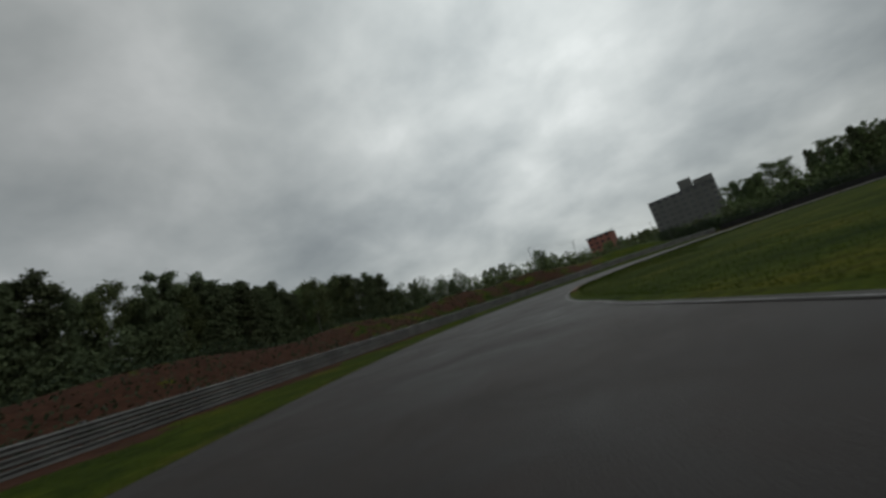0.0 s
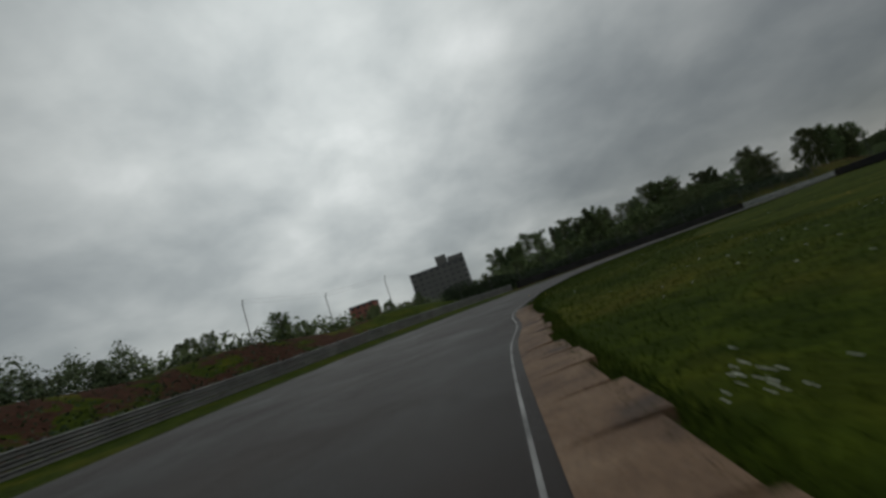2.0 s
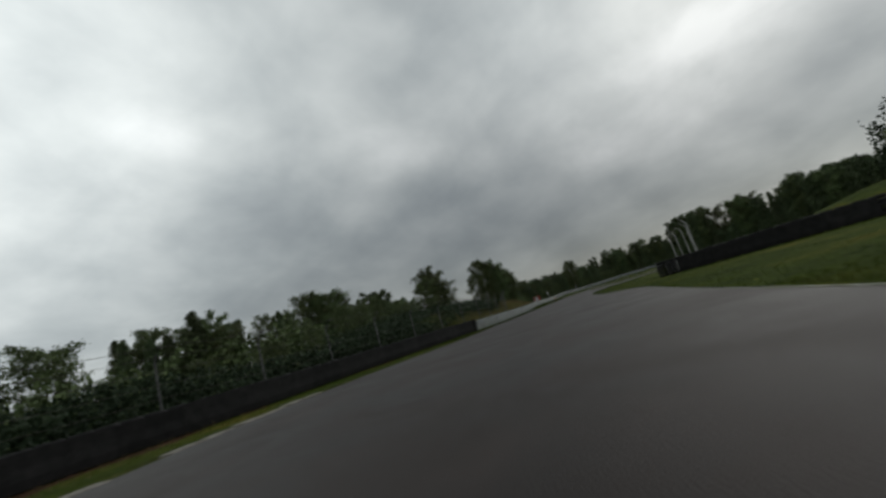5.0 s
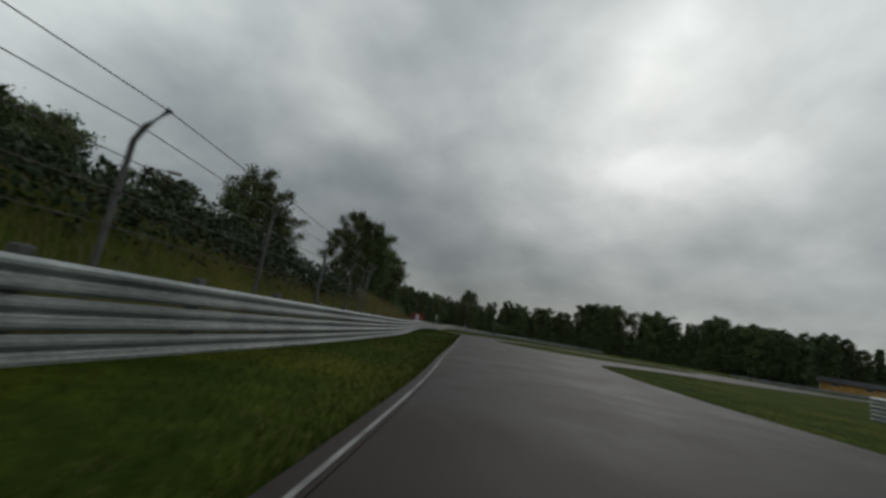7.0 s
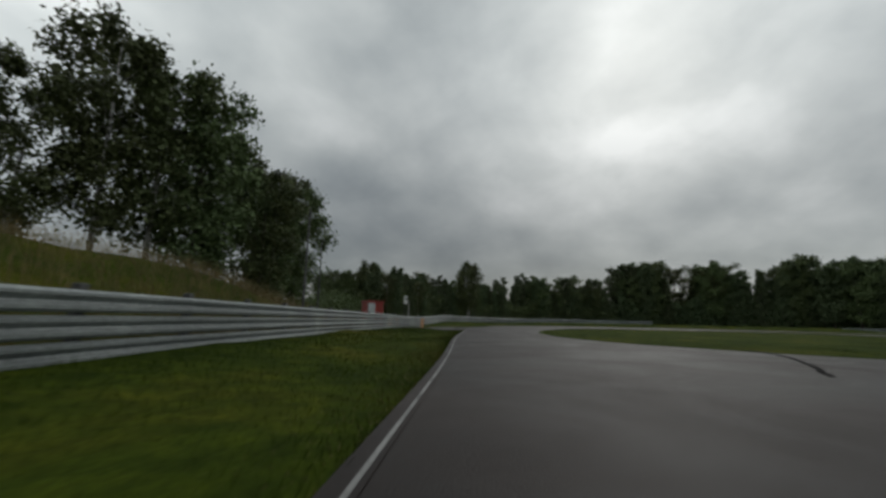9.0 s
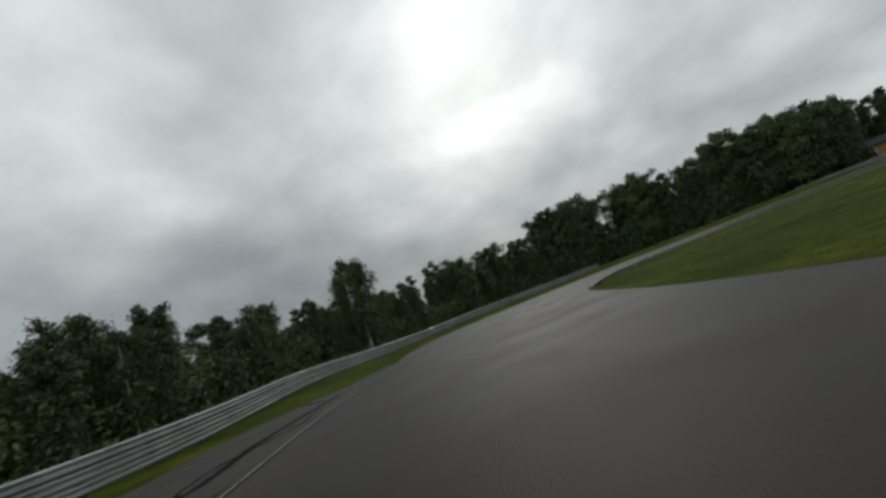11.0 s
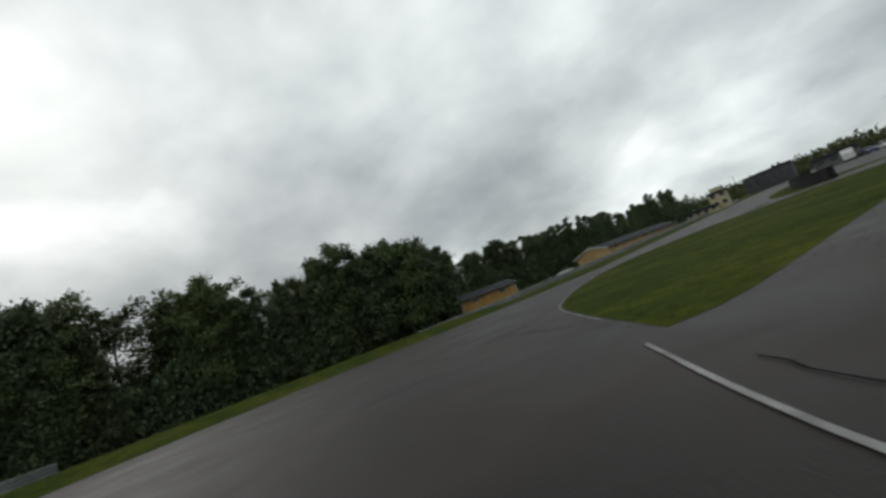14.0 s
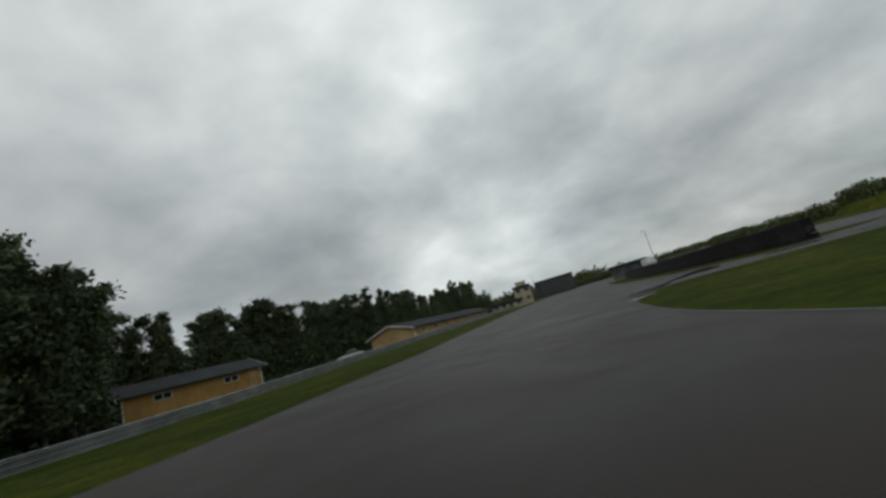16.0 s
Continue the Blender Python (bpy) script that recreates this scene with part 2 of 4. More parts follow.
def tube(points, radii, sides=6):
    """A tapered tube along 3D points."""
    pts = np.array(points, float)
    t = np.gradient(pts, axis=0)
    v, f = [], []
    for i, (p, d, r) in enumerate(zip(pts, t, radii)):
        d = Vector(d).normalized()
        a = d.orthogonal().normalized()
        b = d.cross(a)
        for j in range(sides):
            w = 2 * math.pi * j / sides
            q = a * math.cos(w) * r + b * math.sin(w) * r
            v.append((p[0] + q.x, p[1] + q.y, p[2] + q.z))
    for i in range(len(pts) - 1):
        for j in range(sides):
            k = (j + 1) % sides
            f.append((i * sides + j, i * sides + k, (i + 1) * sides + k, (i + 1) * sides + j))
    f.append(tuple(range(sides))[::-1])
    f.append(tuple(range((len(pts) - 1) * sides, len(pts) * sides)))
    return v, f


def joined(*pieces):
    v, f = [], []
    for pv, pf in pieces:
        o = len(v)
        v += list(pv)
        f += [tuple(i + o for i in q) for q in pf]
    return v, f


def empty(name, m=None, **tags):
    ob = new(name)
    ob.empty_display_size = 0.2
    if m is not None:
        ob.matrix_basis = m
    return tagged(ob, **tags)


def polygon(points, z, holes=()):
    """A flat sheet from one outline, triangulated."""
    bm = bmesh.new()
    vs = [bm.verts.new((x, y, z)) for x, y in points]
    f = bm.faces.new(vs)
    bmesh.ops.triangulate(bm, faces=[f])
    bmesh.ops.recalc_face_normals(bm, faces=bm.faces)
    bm.verts.index_update()
    v = [tuple(q.co) for q in bm.verts]
    fa = [tuple(q.index for q in (g.verts if g.normal.z > 0 else reversed(g.verts))) for g in bm.faces]
    bm.free()
    return v, fa


# ---------------------------------------------------------------- plan
TURN, SHIFT = radians(22.09), (27.63, -27.43)


def first(*points):
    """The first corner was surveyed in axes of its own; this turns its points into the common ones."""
    c, k = math.cos(TURN), math.sin(TURN)
    return [(c * p[0] - k * p[1] + SHIFT[0], k * p[0] + c * p[1] + SHIFT[1]) for p in points]


OUTER = spline(first((-4.5, -60), (-4.7, -20), (-4.9, 5), (-4.9, 11), (-4.2, 18), (-2.4, 27), (2, 38), (8, 47), (16, 55), (26, 60.5), (36, 63), (47, 63.8), (56, 64), (66, 63.6)) +
               [(75, 57.4), (86, 59.7), (94.5, 61.3), (100.4, 62.6), (108.8, 64.4), (115.1, 65.8), (123, 67.6), (131, 69.3), (139, 71.2), (146, 72.7), (161, 75.6), (169, 76.1), (180, 77.4), (193, 77.2), (205, 73), (213, 65),
                (217.5, 54), (218, 43), (215, 31), (210.5, 22), (208.5, 15), (208, 2), (206.5, -15), (202.5, -40), (195, -80), (184, -130), (166, -200), (150, -260)], 1.0)
INNER_A = spline(first((2.6, -60), (2.5, -20), (2.5, 4), (2.85, 9.5), (3.05, 12.1), (3.5, 15.0), (3.98, 17.1), (4.6, 19.6), (5.14, 21.47), (5.63, 22.93), (6.05, 24.3), (6.32, 25.27), (6.82, 26.31), (7.5, 27.6), (8.41, 29.15), (9.5, 31.0), (10.6, 32.5), (12.5, 34.9), (14.04, 36.55), (16.0, 39.0), (18.1, 40.95), (20.1, 42.6), (22.1, 44.35), (24.13, 45.7), (26.2, 47.0), (29.1, 48.85),
                       (31.3, 49.8), (33.3, 50.6), (35.0, 51.35), (36.35, 51.85), (37.8, 52.12), (39.3, 52.4), (41, 52.8), (43, 53.2), (45.3, 53.6), (47.3, 53.85), (50.3, 54.0), (55, 53.8), (61, 53.2), (66, 52.5), (75, 51.2)) +
                 [(85.5, 51.6), (93, 54.0), (102, 56.3), (112, 57.2), (119, 56.6), (128, 51), (138, 40), (149, 31), (159, 23), (168, 14), (174, 6), (177, 1.5)], 0.8)
INNER_B = spline([(185.3, 58.3), (186.0, 55.2), (186.2, 51.5), (185.6, 46), (183.0, 40), (176, 36.5), (164, 38.5), (152, 44), (142, 51), (136, 57.5), (138, 62.5), (143, 66.5), (151, 68.6), (157, 69.0), (161, 68.9), (164.5, 68.5), (168, 68.05), (171.2, 67.5), (173.6, 66.85), (175.4, 66.05),
                  (177.3, 65.3), (180.0, 63.7), (182.3, 62.1), (184.3, 60.2), (185.1, 59.1), (185.3, 58.3)], 0.6)
STRIP = spline([(192.5, 48.9), (194.1, 46.2), (195.7, 43.2), (196.5, 41.0), (197.4, 37.9), (198.2, 34.4), (198.8, 31), (199.55, 27), (199.75, 22), (199.9, 17), (199.4, 12.5), (197.9, 6.5), (195, 1.8), (191.5, 2.2), (185.5, 6.5), (182.5, 15), (183.9, 26), (187.0, 36), (190.2, 44), (191.9, 48.2), (192.5, 48.9)], 0.6)
RAIL_A = spline(first((-13.4, -60), (-14.0, -20), (-13.6, 0), (-12.7, 8), (-11.3, 14), (-9.8, 21), (-6.9, 30), (-1.8, 41), (6, 51.5), (16, 60.5), (29, 68.2), (45.7, 73.9)), 1.0)
RAIL_B = spline([(85.6, 62.4), (91, 63.4), (97, 64.6), (104, 66.3), (111, 68.1), (119, 70.3), (128, 72.8), (137, 75.2), (146, 77.2), (152, 78.0), (156, 78.4)], 1.0)
RAIL_C = spline([(158, 82.6), (162, 82.0), (166, 81.8), (174, 82.3), (183, 82.3), (193, 81.4), (203, 78.5), (214, 73), (224, 66), (233, 56.5), (240.5, 45.5)], 1.0)
RAIL_D = spline([(228.2, 12.4), (227, 4), (225.5, -8), (223, -22), (217, -42), (208, -70), (199, -100), (190, -130)], 1.0)
RAIL_E = spline(first((28, -4), (46, 13), (60, 26.5), (74.2, 40.2)), 1.0)
RAIL_F = spline(first((82.6, 47.2), (88, 43.8), (94, 41.8), (99, 40.7), (104, 39.8)), 1.0)
INFIELD = np.vstack([RAIL_E, first((78, 44)), RAIL_F])
TYRES_LEFT = spline(first((46.6, 73.4), (55, 71.2), (65, 68.3), (75, 65.6), (83, 63.0)) + [(84.8, 62.0)], 1.0)
TYRES_RIGHT = spline(first((74.4, 40.4), (78, 44.2), (81.6, 47.8)), 0.9)
MOUTH = [(185.3, 59.1), (186.4, 58.2), (187.4, 57.2), (188.4, 56.0), (189.6, 54.3), (190.75, 52.7), (191.75, 51.1), (192.6, 49.35)]
TYRES_PADDOCK = spline([(183, -6), (184.5, -16), (184, -30), (181.5, -46), (178, -60)], 1.0)


def slope(x, y):
    """The long rise of the land to the south, past the second corner."""
    x, y = np.asarray(x, float), np.asarray(y, float)
    return 0.026 * np.where(y > 0, 0, y ** 2 / (14 - y)) * np.clip((x - 60) / 40, 0, 1) * np.clip(1 - (-y - 220) / 900, 0, 1)


def side_of(line, x, y):
    """Distance to a polyline, the index of its nearest point, and whether the place lies to its left."""
    dx, dy = x[:, None] - line[None, :, 0], y[:, None] - line[None, :, 1]
    i = (dx * dx + dy * dy).argmin(1)
    n = normals(line)
    off = (x - line[i, 0]) * n[i, 0] + (y - line[i, 1]) * n[i, 1]
    return np.hypot(x - line[i, 0], y - line[i, 1]), i, off > 0


def smooth01(v):
    v = np.clip(v, 0, 1)
    return v * v * (3 - 2 * v)


def ground_height(x, y):
    """Height of the grass, and how much bare earth shows."""
    x, y = np.atleast_1d(np.asarray(x, float)), np.atleast_1d(np.asarray(y, float))
    h = np.full(len(x), -0.03)
    earth = np.zeros(len(x))
    d, i, left = side_of(OUTER, x, y)
    px, py = OUTER[i, 0], OUTER[i, 1]
    wob = 0.5 + 0.5 * np.sin(x * 0.21 + y * 0.13) * np.sin(y * 0.17 - x * 0.08)
    first = smooth01((56 - px) / 30) * left
    bank = first * smooth01((d - 9.5) / 9) * (2.3 + 1.4 * wob)
    earth += first * smooth01((d - 2.5) / 2) * np.maximum((0.85 - 0.30 * wob) * smooth01((18 - py) / 14), 0.52 * smooth01((d - 6) / 3))
    bank += first * smooth01((d - 0.5) / 6.5) * 0.45
    earth = np.maximum(earth, smooth01((px - 36) / 8) * smooth01((86 - px) / 6) * left * smooth01((d - 2.4) / 1.2) * (d < 8) * 0.62)
    straight = smooth01((px - 84) / 14) * smooth01((150 - px) / 14) * left
    bank += straight * smooth01((d - 4.2) / 7) * (2.0 + 0.9 * wob)
    bank += smooth01((px - 112) / 14) * smooth01((156.5 - px) / 5) * left * smooth01((d - 0.8) / 3.5) * 0.24
    bank += smooth01((px - 150) / 6) * smooth01((186 - px) / 14) * left * smooth01((d - 4.6) / 2) * 0.3
    # the verge outside the second corner lies a little higher than the track
    bank += smooth01((px - 166) / 14) * smooth01((py - 8) / 16) * left * smooth01((d - 0.4) / 5.5) * 0.7
    d2, i2, left2 = side_of(INFIELD, x, y)
    bank += (~left2) * smooth01((d2 - 2.5) / 11) * (1.5 + 0.5 * wob) * smooth01((107 - INFIELD[i2, 0]) / 10) * (d2 < 90)
    h += slope(x, y)
    h += bank
    far = smooth01((d - 120) / 500)
    h += far * (2 + 3 * wob)
    return h, np.clip(earth, 0, 1)


def build_ground():
    def axis(lo, hi, step):
        mid = np.arange(lo, hi + step / 2, step)
        g = np.cumsum(np.geomspace(step * 1.5, 700, 22))
        return np.r_[(lo - g)[::-1], mid, hi + g]
    xs, ys = axis(-60, 270, 2.2), axis(-130, 140, 2.2)
    X, Y = np.meshgrid(xs, ys)
    hs, es = ground_height(X.ravel(), Y.ravel())
    nx = len(xs)
    verts = np.stack([X.ravel(), Y.ravel(), hs], 1)
    idx = np.arange((len(ys) - 1) * nx).reshape(-1, nx)[:, :-1].ravel()
    faces = np.stack([idx, idx + 1, idx + nx + 1, idx + nx], 1)
    ob = part("ground", verts.tolist(), faces.tolist(), M_GRASS, smooth=True)
    at = ob.data.attributes.new("earth", "FLOAT", "POINT")
    at.data.foreach_set("value", es)
    tagged(ob, "rough green grass with bare red-brown earth on the banks", "ground", kind="structure")


def ribbon(line, width, z):
    return sweep(line, [(width / 2, z), (-width / 2, z)])


def build_roads():
    """Asphalt between the outer edge and the inner outlines, and the wide paved strip up the straight."""
    south = OUTER[:, 1] < 0
    last = int(np.argmax(south & (OUTER[:, 0] > 150)))
    north = [tuple(p) for p in OUTER[:last]]
    v, f = polygon(north + [(198, 0.0), (190, 0.0), (181.5, 0.0)] + [tuple(p) for p in INNER_A[::-1]], 0.0)
    ob = part("road", v, f, M_ROAD)
    tagged(ob, "dark wet asphalt race track with worn patches", "road", kind="structure")
    ys = np.r_[0.0, -2, -4, -7, np.arange(-10, -262, -5.0)]
    rim = OUTER[last - 1:]
    verts, faces, cols = [], [], 9
    for y in ys:
        xr = np.interp(-y, -rim[:, 1], rim[:, 0])
        xl = np.interp(-y, [0, 6, 20, 60, 110, 260], [181.5, 176, 160, 150, 146, 120])
        for k in range(cols):
            x = xl + (xr - xl) * k / (cols - 1)
            verts.append((x, y, float(slope(x, y))))
    for r in range(len(ys) - 1):
        for k in range(cols - 1):
            a = r * cols + k
            faces.append((a, a + cols, a + cols + 1, a + 1))
    tagged(part("road_straight", verts, faces, M_ROAD), "wet asphalt straight and paddock surface rising gently", "road", kind="structure")
    for name, line, z, lab in (("grass_island", INNER_B, 0.004, "triangular mown grass island between two track arms"), ("grass_strip", STRIP, 0.004, "narrow mown grass strip beside the track")):
        v, f = polygon([tuple(p) for p in line[:-1]], z)
        tagged(part(name, v, f, M_GRASS), lab, "grass", kind="structure")
    v, f = polygon([(153.4, 75.0), (154.6, 79.4), (160, 81.2), (170, 80.9), (178, 78.4), (172, 76.2), (164, 75.6)], 0.006)
    tagged(part("asphalt_apron", v, f, M_ROAD), "patched grey asphalt apron beside the track", "pavement", kind="structure")
    # paddock verge
    v, f = polygon([(176, -8), (186.5, -4.5), (188, -14), (187.5, -30), (185, -46), (181, -62), (177, -62), (181, -40), (181.5, -20)], 0.0)
    v = [(x, y, float(slope(x, y)) + 0.02) for x, y, z in v]
    tagged(part("grass_verge", v, f, M_GRASS), "grass verge under a tyre wall", "grass", kind="structure")


def painted_line(line, width=0.08, z=0.008):
    return part("painted_line", *ribbon(line, width, z), M_LINE, None)


def stretch(line, a, b):
    """The part of a plan line between the points nearest to a and b."""
    ia, ib = (int(np.hypot(*(line - np.array(p)).T).argmin()) for p in (a, b))
    return line[min(ia, ib):max(ia, ib) + 1]


def shifted(line, off):
    return line + normals(line) * off


build_ground()
build_roads()

for ln, wd in ((stretch(INNER_A, *first((2.6, 0), (75, 51.2))), 0.024), (stretch(OUTER, (88, 60.2), (172, 76.3)), 0.034), (stretch(INNER_B, (173.2, 66.9), (184.9, 59.4)), 0.022), (shifted(stretch(STRIP[:90], (193.4, 47.4), (199.6, 14)), 0.06), 0.022)):
    tagged(painted_line(ln, wd, 0.0115), "worn white edge line painted on asphalt", "road marking", "white edge lines", "structure")
tagged(painted_line(spline(MOUTH, 0.5), 0.036, 0.010), "worn white line across the mouth of a link road", "road marking", "white edge lines", "structure")

# ---------------------------------------------------------------- guard rails
W_BEAM = [(0.0, 0.0), (-0.03, 0.010), (-0.075, 0.038), (-0.075, 0.071), (-0.02, 0.109), (-0.01, 0.130), (-0.02, 0.151), (-0.075, 0.189), (-0.075, 0.221), (-0.03, 0.250), (0.0, 0.260)]


def guard_rail(line, label, flip=False, levels=(-0.07, 0.22, 0.51), posts=2.0, orange_end=0.0, on_verge=False, steel=None):
    """Stacked steel beams on posts along a plan line; the beams bulge to its right, or left if flipped."""
    zs = ground_height(line[:, 0], line[:, 1])[0] + 0.03 if on_verge else slope(line[:, 0], line[:, 1])
    if on_verge:
        zs = np.convolve(np.pad(zs, 5, mode="edge"), np.ones(11) / 11, mode="valid")
    root = empty("guard_rail", label=label, category="guard rail", group="guard rails round the track")
    sg = -1 if flip else 1
    for name, lv in zip(("lower_beam", "middle_beam", "upper_beam"), levels):
        prof = [(sg * o, h + lv) for o, h in W_BEAM] + [(sg * (o + 0.006), h + lv) for o, h in W_BEAM[::-1]]
        n = len(line)
        k = int(n - orange_end) if orange_end else n
        part(name, *sweep(line[:k], prof, zs, True), steel or M_STEEL, root, smooth=False)
        if orange_end:
            part(name + "_end", *sweep(line[k - 1:], prof, zs[k - 1:], True), M_ORANGE, root, "orange painted rail end")
    me = None
    nn = normals(line)
    for i in range(0, len(line), max(1, int(posts))):
        x, y = line[i] + nn[i] * 0.10 * sg
        if me is None:
            first = part("post", *box(0, 0, -0.3, 0.10, 0.12, 1.15, 0, 0.01), M_POST, root)
            me = first.data
            ob = first
        else:
            ob = new("post", me)
            ob.parent = root
        ob.matrix_basis = pose(x, y, float(zs[i]), 0, 0, math.degrees(math.atan2(nn[i][1], nn[i][0])))
    return root


guard_rail(RAIL_A, "three-beam galvanised guard rail before a red earth bank", on_verge=True, steel=M_DULL_SHADED)
guard_rail(RAIL_B, "three-beam galvanised guard rail with orange painted end", orange_end=1, on_verge=True)
guard_rail(RAIL_C[::-1], "three-beam galvanised guard rail with orange painted start before the woods", flip=True, orange_end=2, on_verge=True)

guard_rail(RAIL_D, "three-beam galvanised guard rail beside the long straight")
guard_rail(RAIL_E[::-1], "three-beam galvanised guard rail before a green bank")
guard_rail(RAIL_F, "three-beam galvanised guard rail under tall bent posts", flip=True)

# ---------------------------------------------------------------- trees
rng = np.random.default_rng(7)


def leaf_cloud(centres, spread, count, size, flat=0.6):
    """Many small bent leaf clumps round the given centres."""
    c = np.array(centres)
    pick = rng.integers(0, len(c), count)
    p = c[pick, :3] + rng.normal(0, 1, (count, 3)) * np.array([1, 1, flat]) * (c[pick, 3:4] * spread)
    a = rng.normal(0, 1, (count, 3))
    a /= np.linalg.norm(a, axis=1)[:, None]
    b = np.cross(a, rng.normal(0, 1, (count, 3)))
    b /= np.linalg.norm(b, axis=1)[:, None]
    s = size * rng.uniform(0.5, 1.3, (count, 1))
    v = np.stack([p - a * s, p + b * s * 0.55, p + a * s, p - b * s * 0.5], 1).reshape(-1, 3)
    f = np.arange(count * 4).reshape(-1, 4)
    return v.tolist(), f.tolist()


def make_tree(kind, h, name):
    """One tree: tapered trunk, limbs and a crown of leaf clumps."""
    root = empty(name)
    wood, tips = [], []
    bend = rng.normal(0, 0.02 * h, 2)
    spine = [(bend[0] * t * t, bend[1] * t * t, h * t - 0.3 * (t == 0)) for t in np.linspace(0, 0.97, 7)]
    r0 = h * (0.013 if kind == "pine" else 0.012 if kind == "birch" else 0.017)
    wood.append(tube(spine, [r0 * (1 - 0.9 * t) + 0.01 for t in np.linspace(0, 1, 7)], 7))
    lo = {"pine": 0.16, "spruce": 0.05, "birch": 0.14, "broad": 0.08}[kind]
    n = {"pine": 32, "spruce": 40, "birch": 28, "broad": 30}[kind]
    for i in range(n):
        t = lo + (0.97 - lo) * (i + rng.uniform(0, 1)) / n
        base = np.array([np.interp(t * h, [q[2] for q in spine], [q[k] for q in spine]) for k in (0, 1)] + [t * h])
        u = (t - lo) / (1 - lo)
        if kind == "pine":
            reach = h * (0.05 + 0.12 * math.sin(math.pi * min(1, 0.18 + 0.82 * (1 - u)) ** 0.9)) * rng.uniform(0.55, 1.15)
            rise = 0.25 + 0.5 * u
        elif kind == "spruce":
            reach = h * (0.175 * (1 - u) ** 0.8 + 0.008) * rng.uniform(0.7, 1.15)
            rise = -0.15 + 0.3 * u
        elif kind == "birch":
            reach = h * (0.04 + 0.15 * math.sin(math.pi * (0.12 + 0.80 * (1 - u)))) * rng.uniform(0.6, 1.15)
            rise = 0.9
        else:
            reach = h * (0.07 + 0.21 * math.sin(math.pi * (0.15 + 0.75 * (1 - u)))) * rng.uniform(0.6, 1.15)
            rise = 0.7
        w = i * 2.4 + rng.uniform(-0.5, 0.5)
        end = base + np.array([math.cos(w), math.sin(w), rise]) * reach
        mid = (base + end) / 2 + np.array([0, 0, (-0.06 if kind == "birch" else 0.05) * reach])
        if i % 2 == 0 or kind != "spruce":
            wood.append(tube([base, mid, end], [r0 * 0.32 * (1.05 - u), r0 * 0.2 * (1.05 - u), 0.008], 4))
        k = {"pine": 0.105, "spruce": 0.075, "birch": 0.095, "broad": 0.125}[kind] * h * (0.6 + 0.4 * (1 - u))
        tips.append((*end, k * 0.5))
        tips.append((*((end + mid) / 2), k * 0.45))
        if kind == "spruce" or kind == "broad":
            tips.append((*mid, k * 0.45))
    part("trunk", *joined(*wood), M_BIRCH if kind == "birch" else M_BARK, root)
    cnt = {"pine": 8500, "spruce": 8500, "birch": 9500, "broad": 10000}[kind]
    size = {"pine": 0.0165, "spruce": 0.0155, "birch": 0.0125, "broad": 0.0145}[kind] * h
    part("crown", *leaf_cloud(tips, 0.85, cnt, size, 0.75 if kind != "birch" else 1.1), M_PINE if kind in ("pine", "spruce") else M_LEAF, root)
    return root


KINDS = {"pine": (14, "tall dark green pine with a bare lower trunk", "pine_tree"), "spruce": (14, "dark conical spruce with drooping branches", "spruce_tree"),
         "birch": (12, "slender birch with pale trunk and loose leaves", "birch_tree"), "broad": (11, "broad-leaved tree with dense rounded crown", "broadleaf_tree")}
MODELS = {}
for kind, (h, lab, nm) in KINDS.items():
    MODELS[kind] = [tagged(make_tree(kind, h * s, nm), lab, "tree", "trees round the track") for s in (0.92, 1.0, 1.1, 1.04)]
USED = {}


def plant(kind, x, y, height, z=None):
    """Stand a tree of that height on the ground."""
    j = int(rng.integers(0, 4))
    src = MODELS[kind][j]
    h0 = KINDS[kind][0] * (0.92, 1.0, 1.1, 1.04)[j]
    s = height / h0
    zz = float(ground_height([x], [y])[0][0]) if z is None else z
    m = pose(x, y, zz, 0, 0, float(rng.uniform(0, 360)))
    wide = s * float(rng.uniform(0.85, 1.25))
    if (kind, j) not in USED:
        USED[(kind, j)] = True
        src.scale = (wide, wide, s)
        src.matrix_basis = m @ Matrix.Diagonal((wide, wide, s, 1))
        return src
    old = src.scale.copy()
    src.scale = (wide, wide, s)
    ob = copy_thing(src, m)
    src.scale = old
    return ob


def stand(line, kinds, count, h_lo, h_hi, depth):
    """Trees at random along a plan line, within a depth to its left."""
    line = spline(line, 1.0)
    n = normals(line)
    for _ in range(count):
        i = int(rng.integers(0, len(line)))
        x, y = line[i] + n[i] * depth * rng.uniform(0, 1) ** 1.3
        plant(kinds[int(rng.integers(0, len(kinds)))], x, y, float(rng.uniform(h_lo, h_hi)))


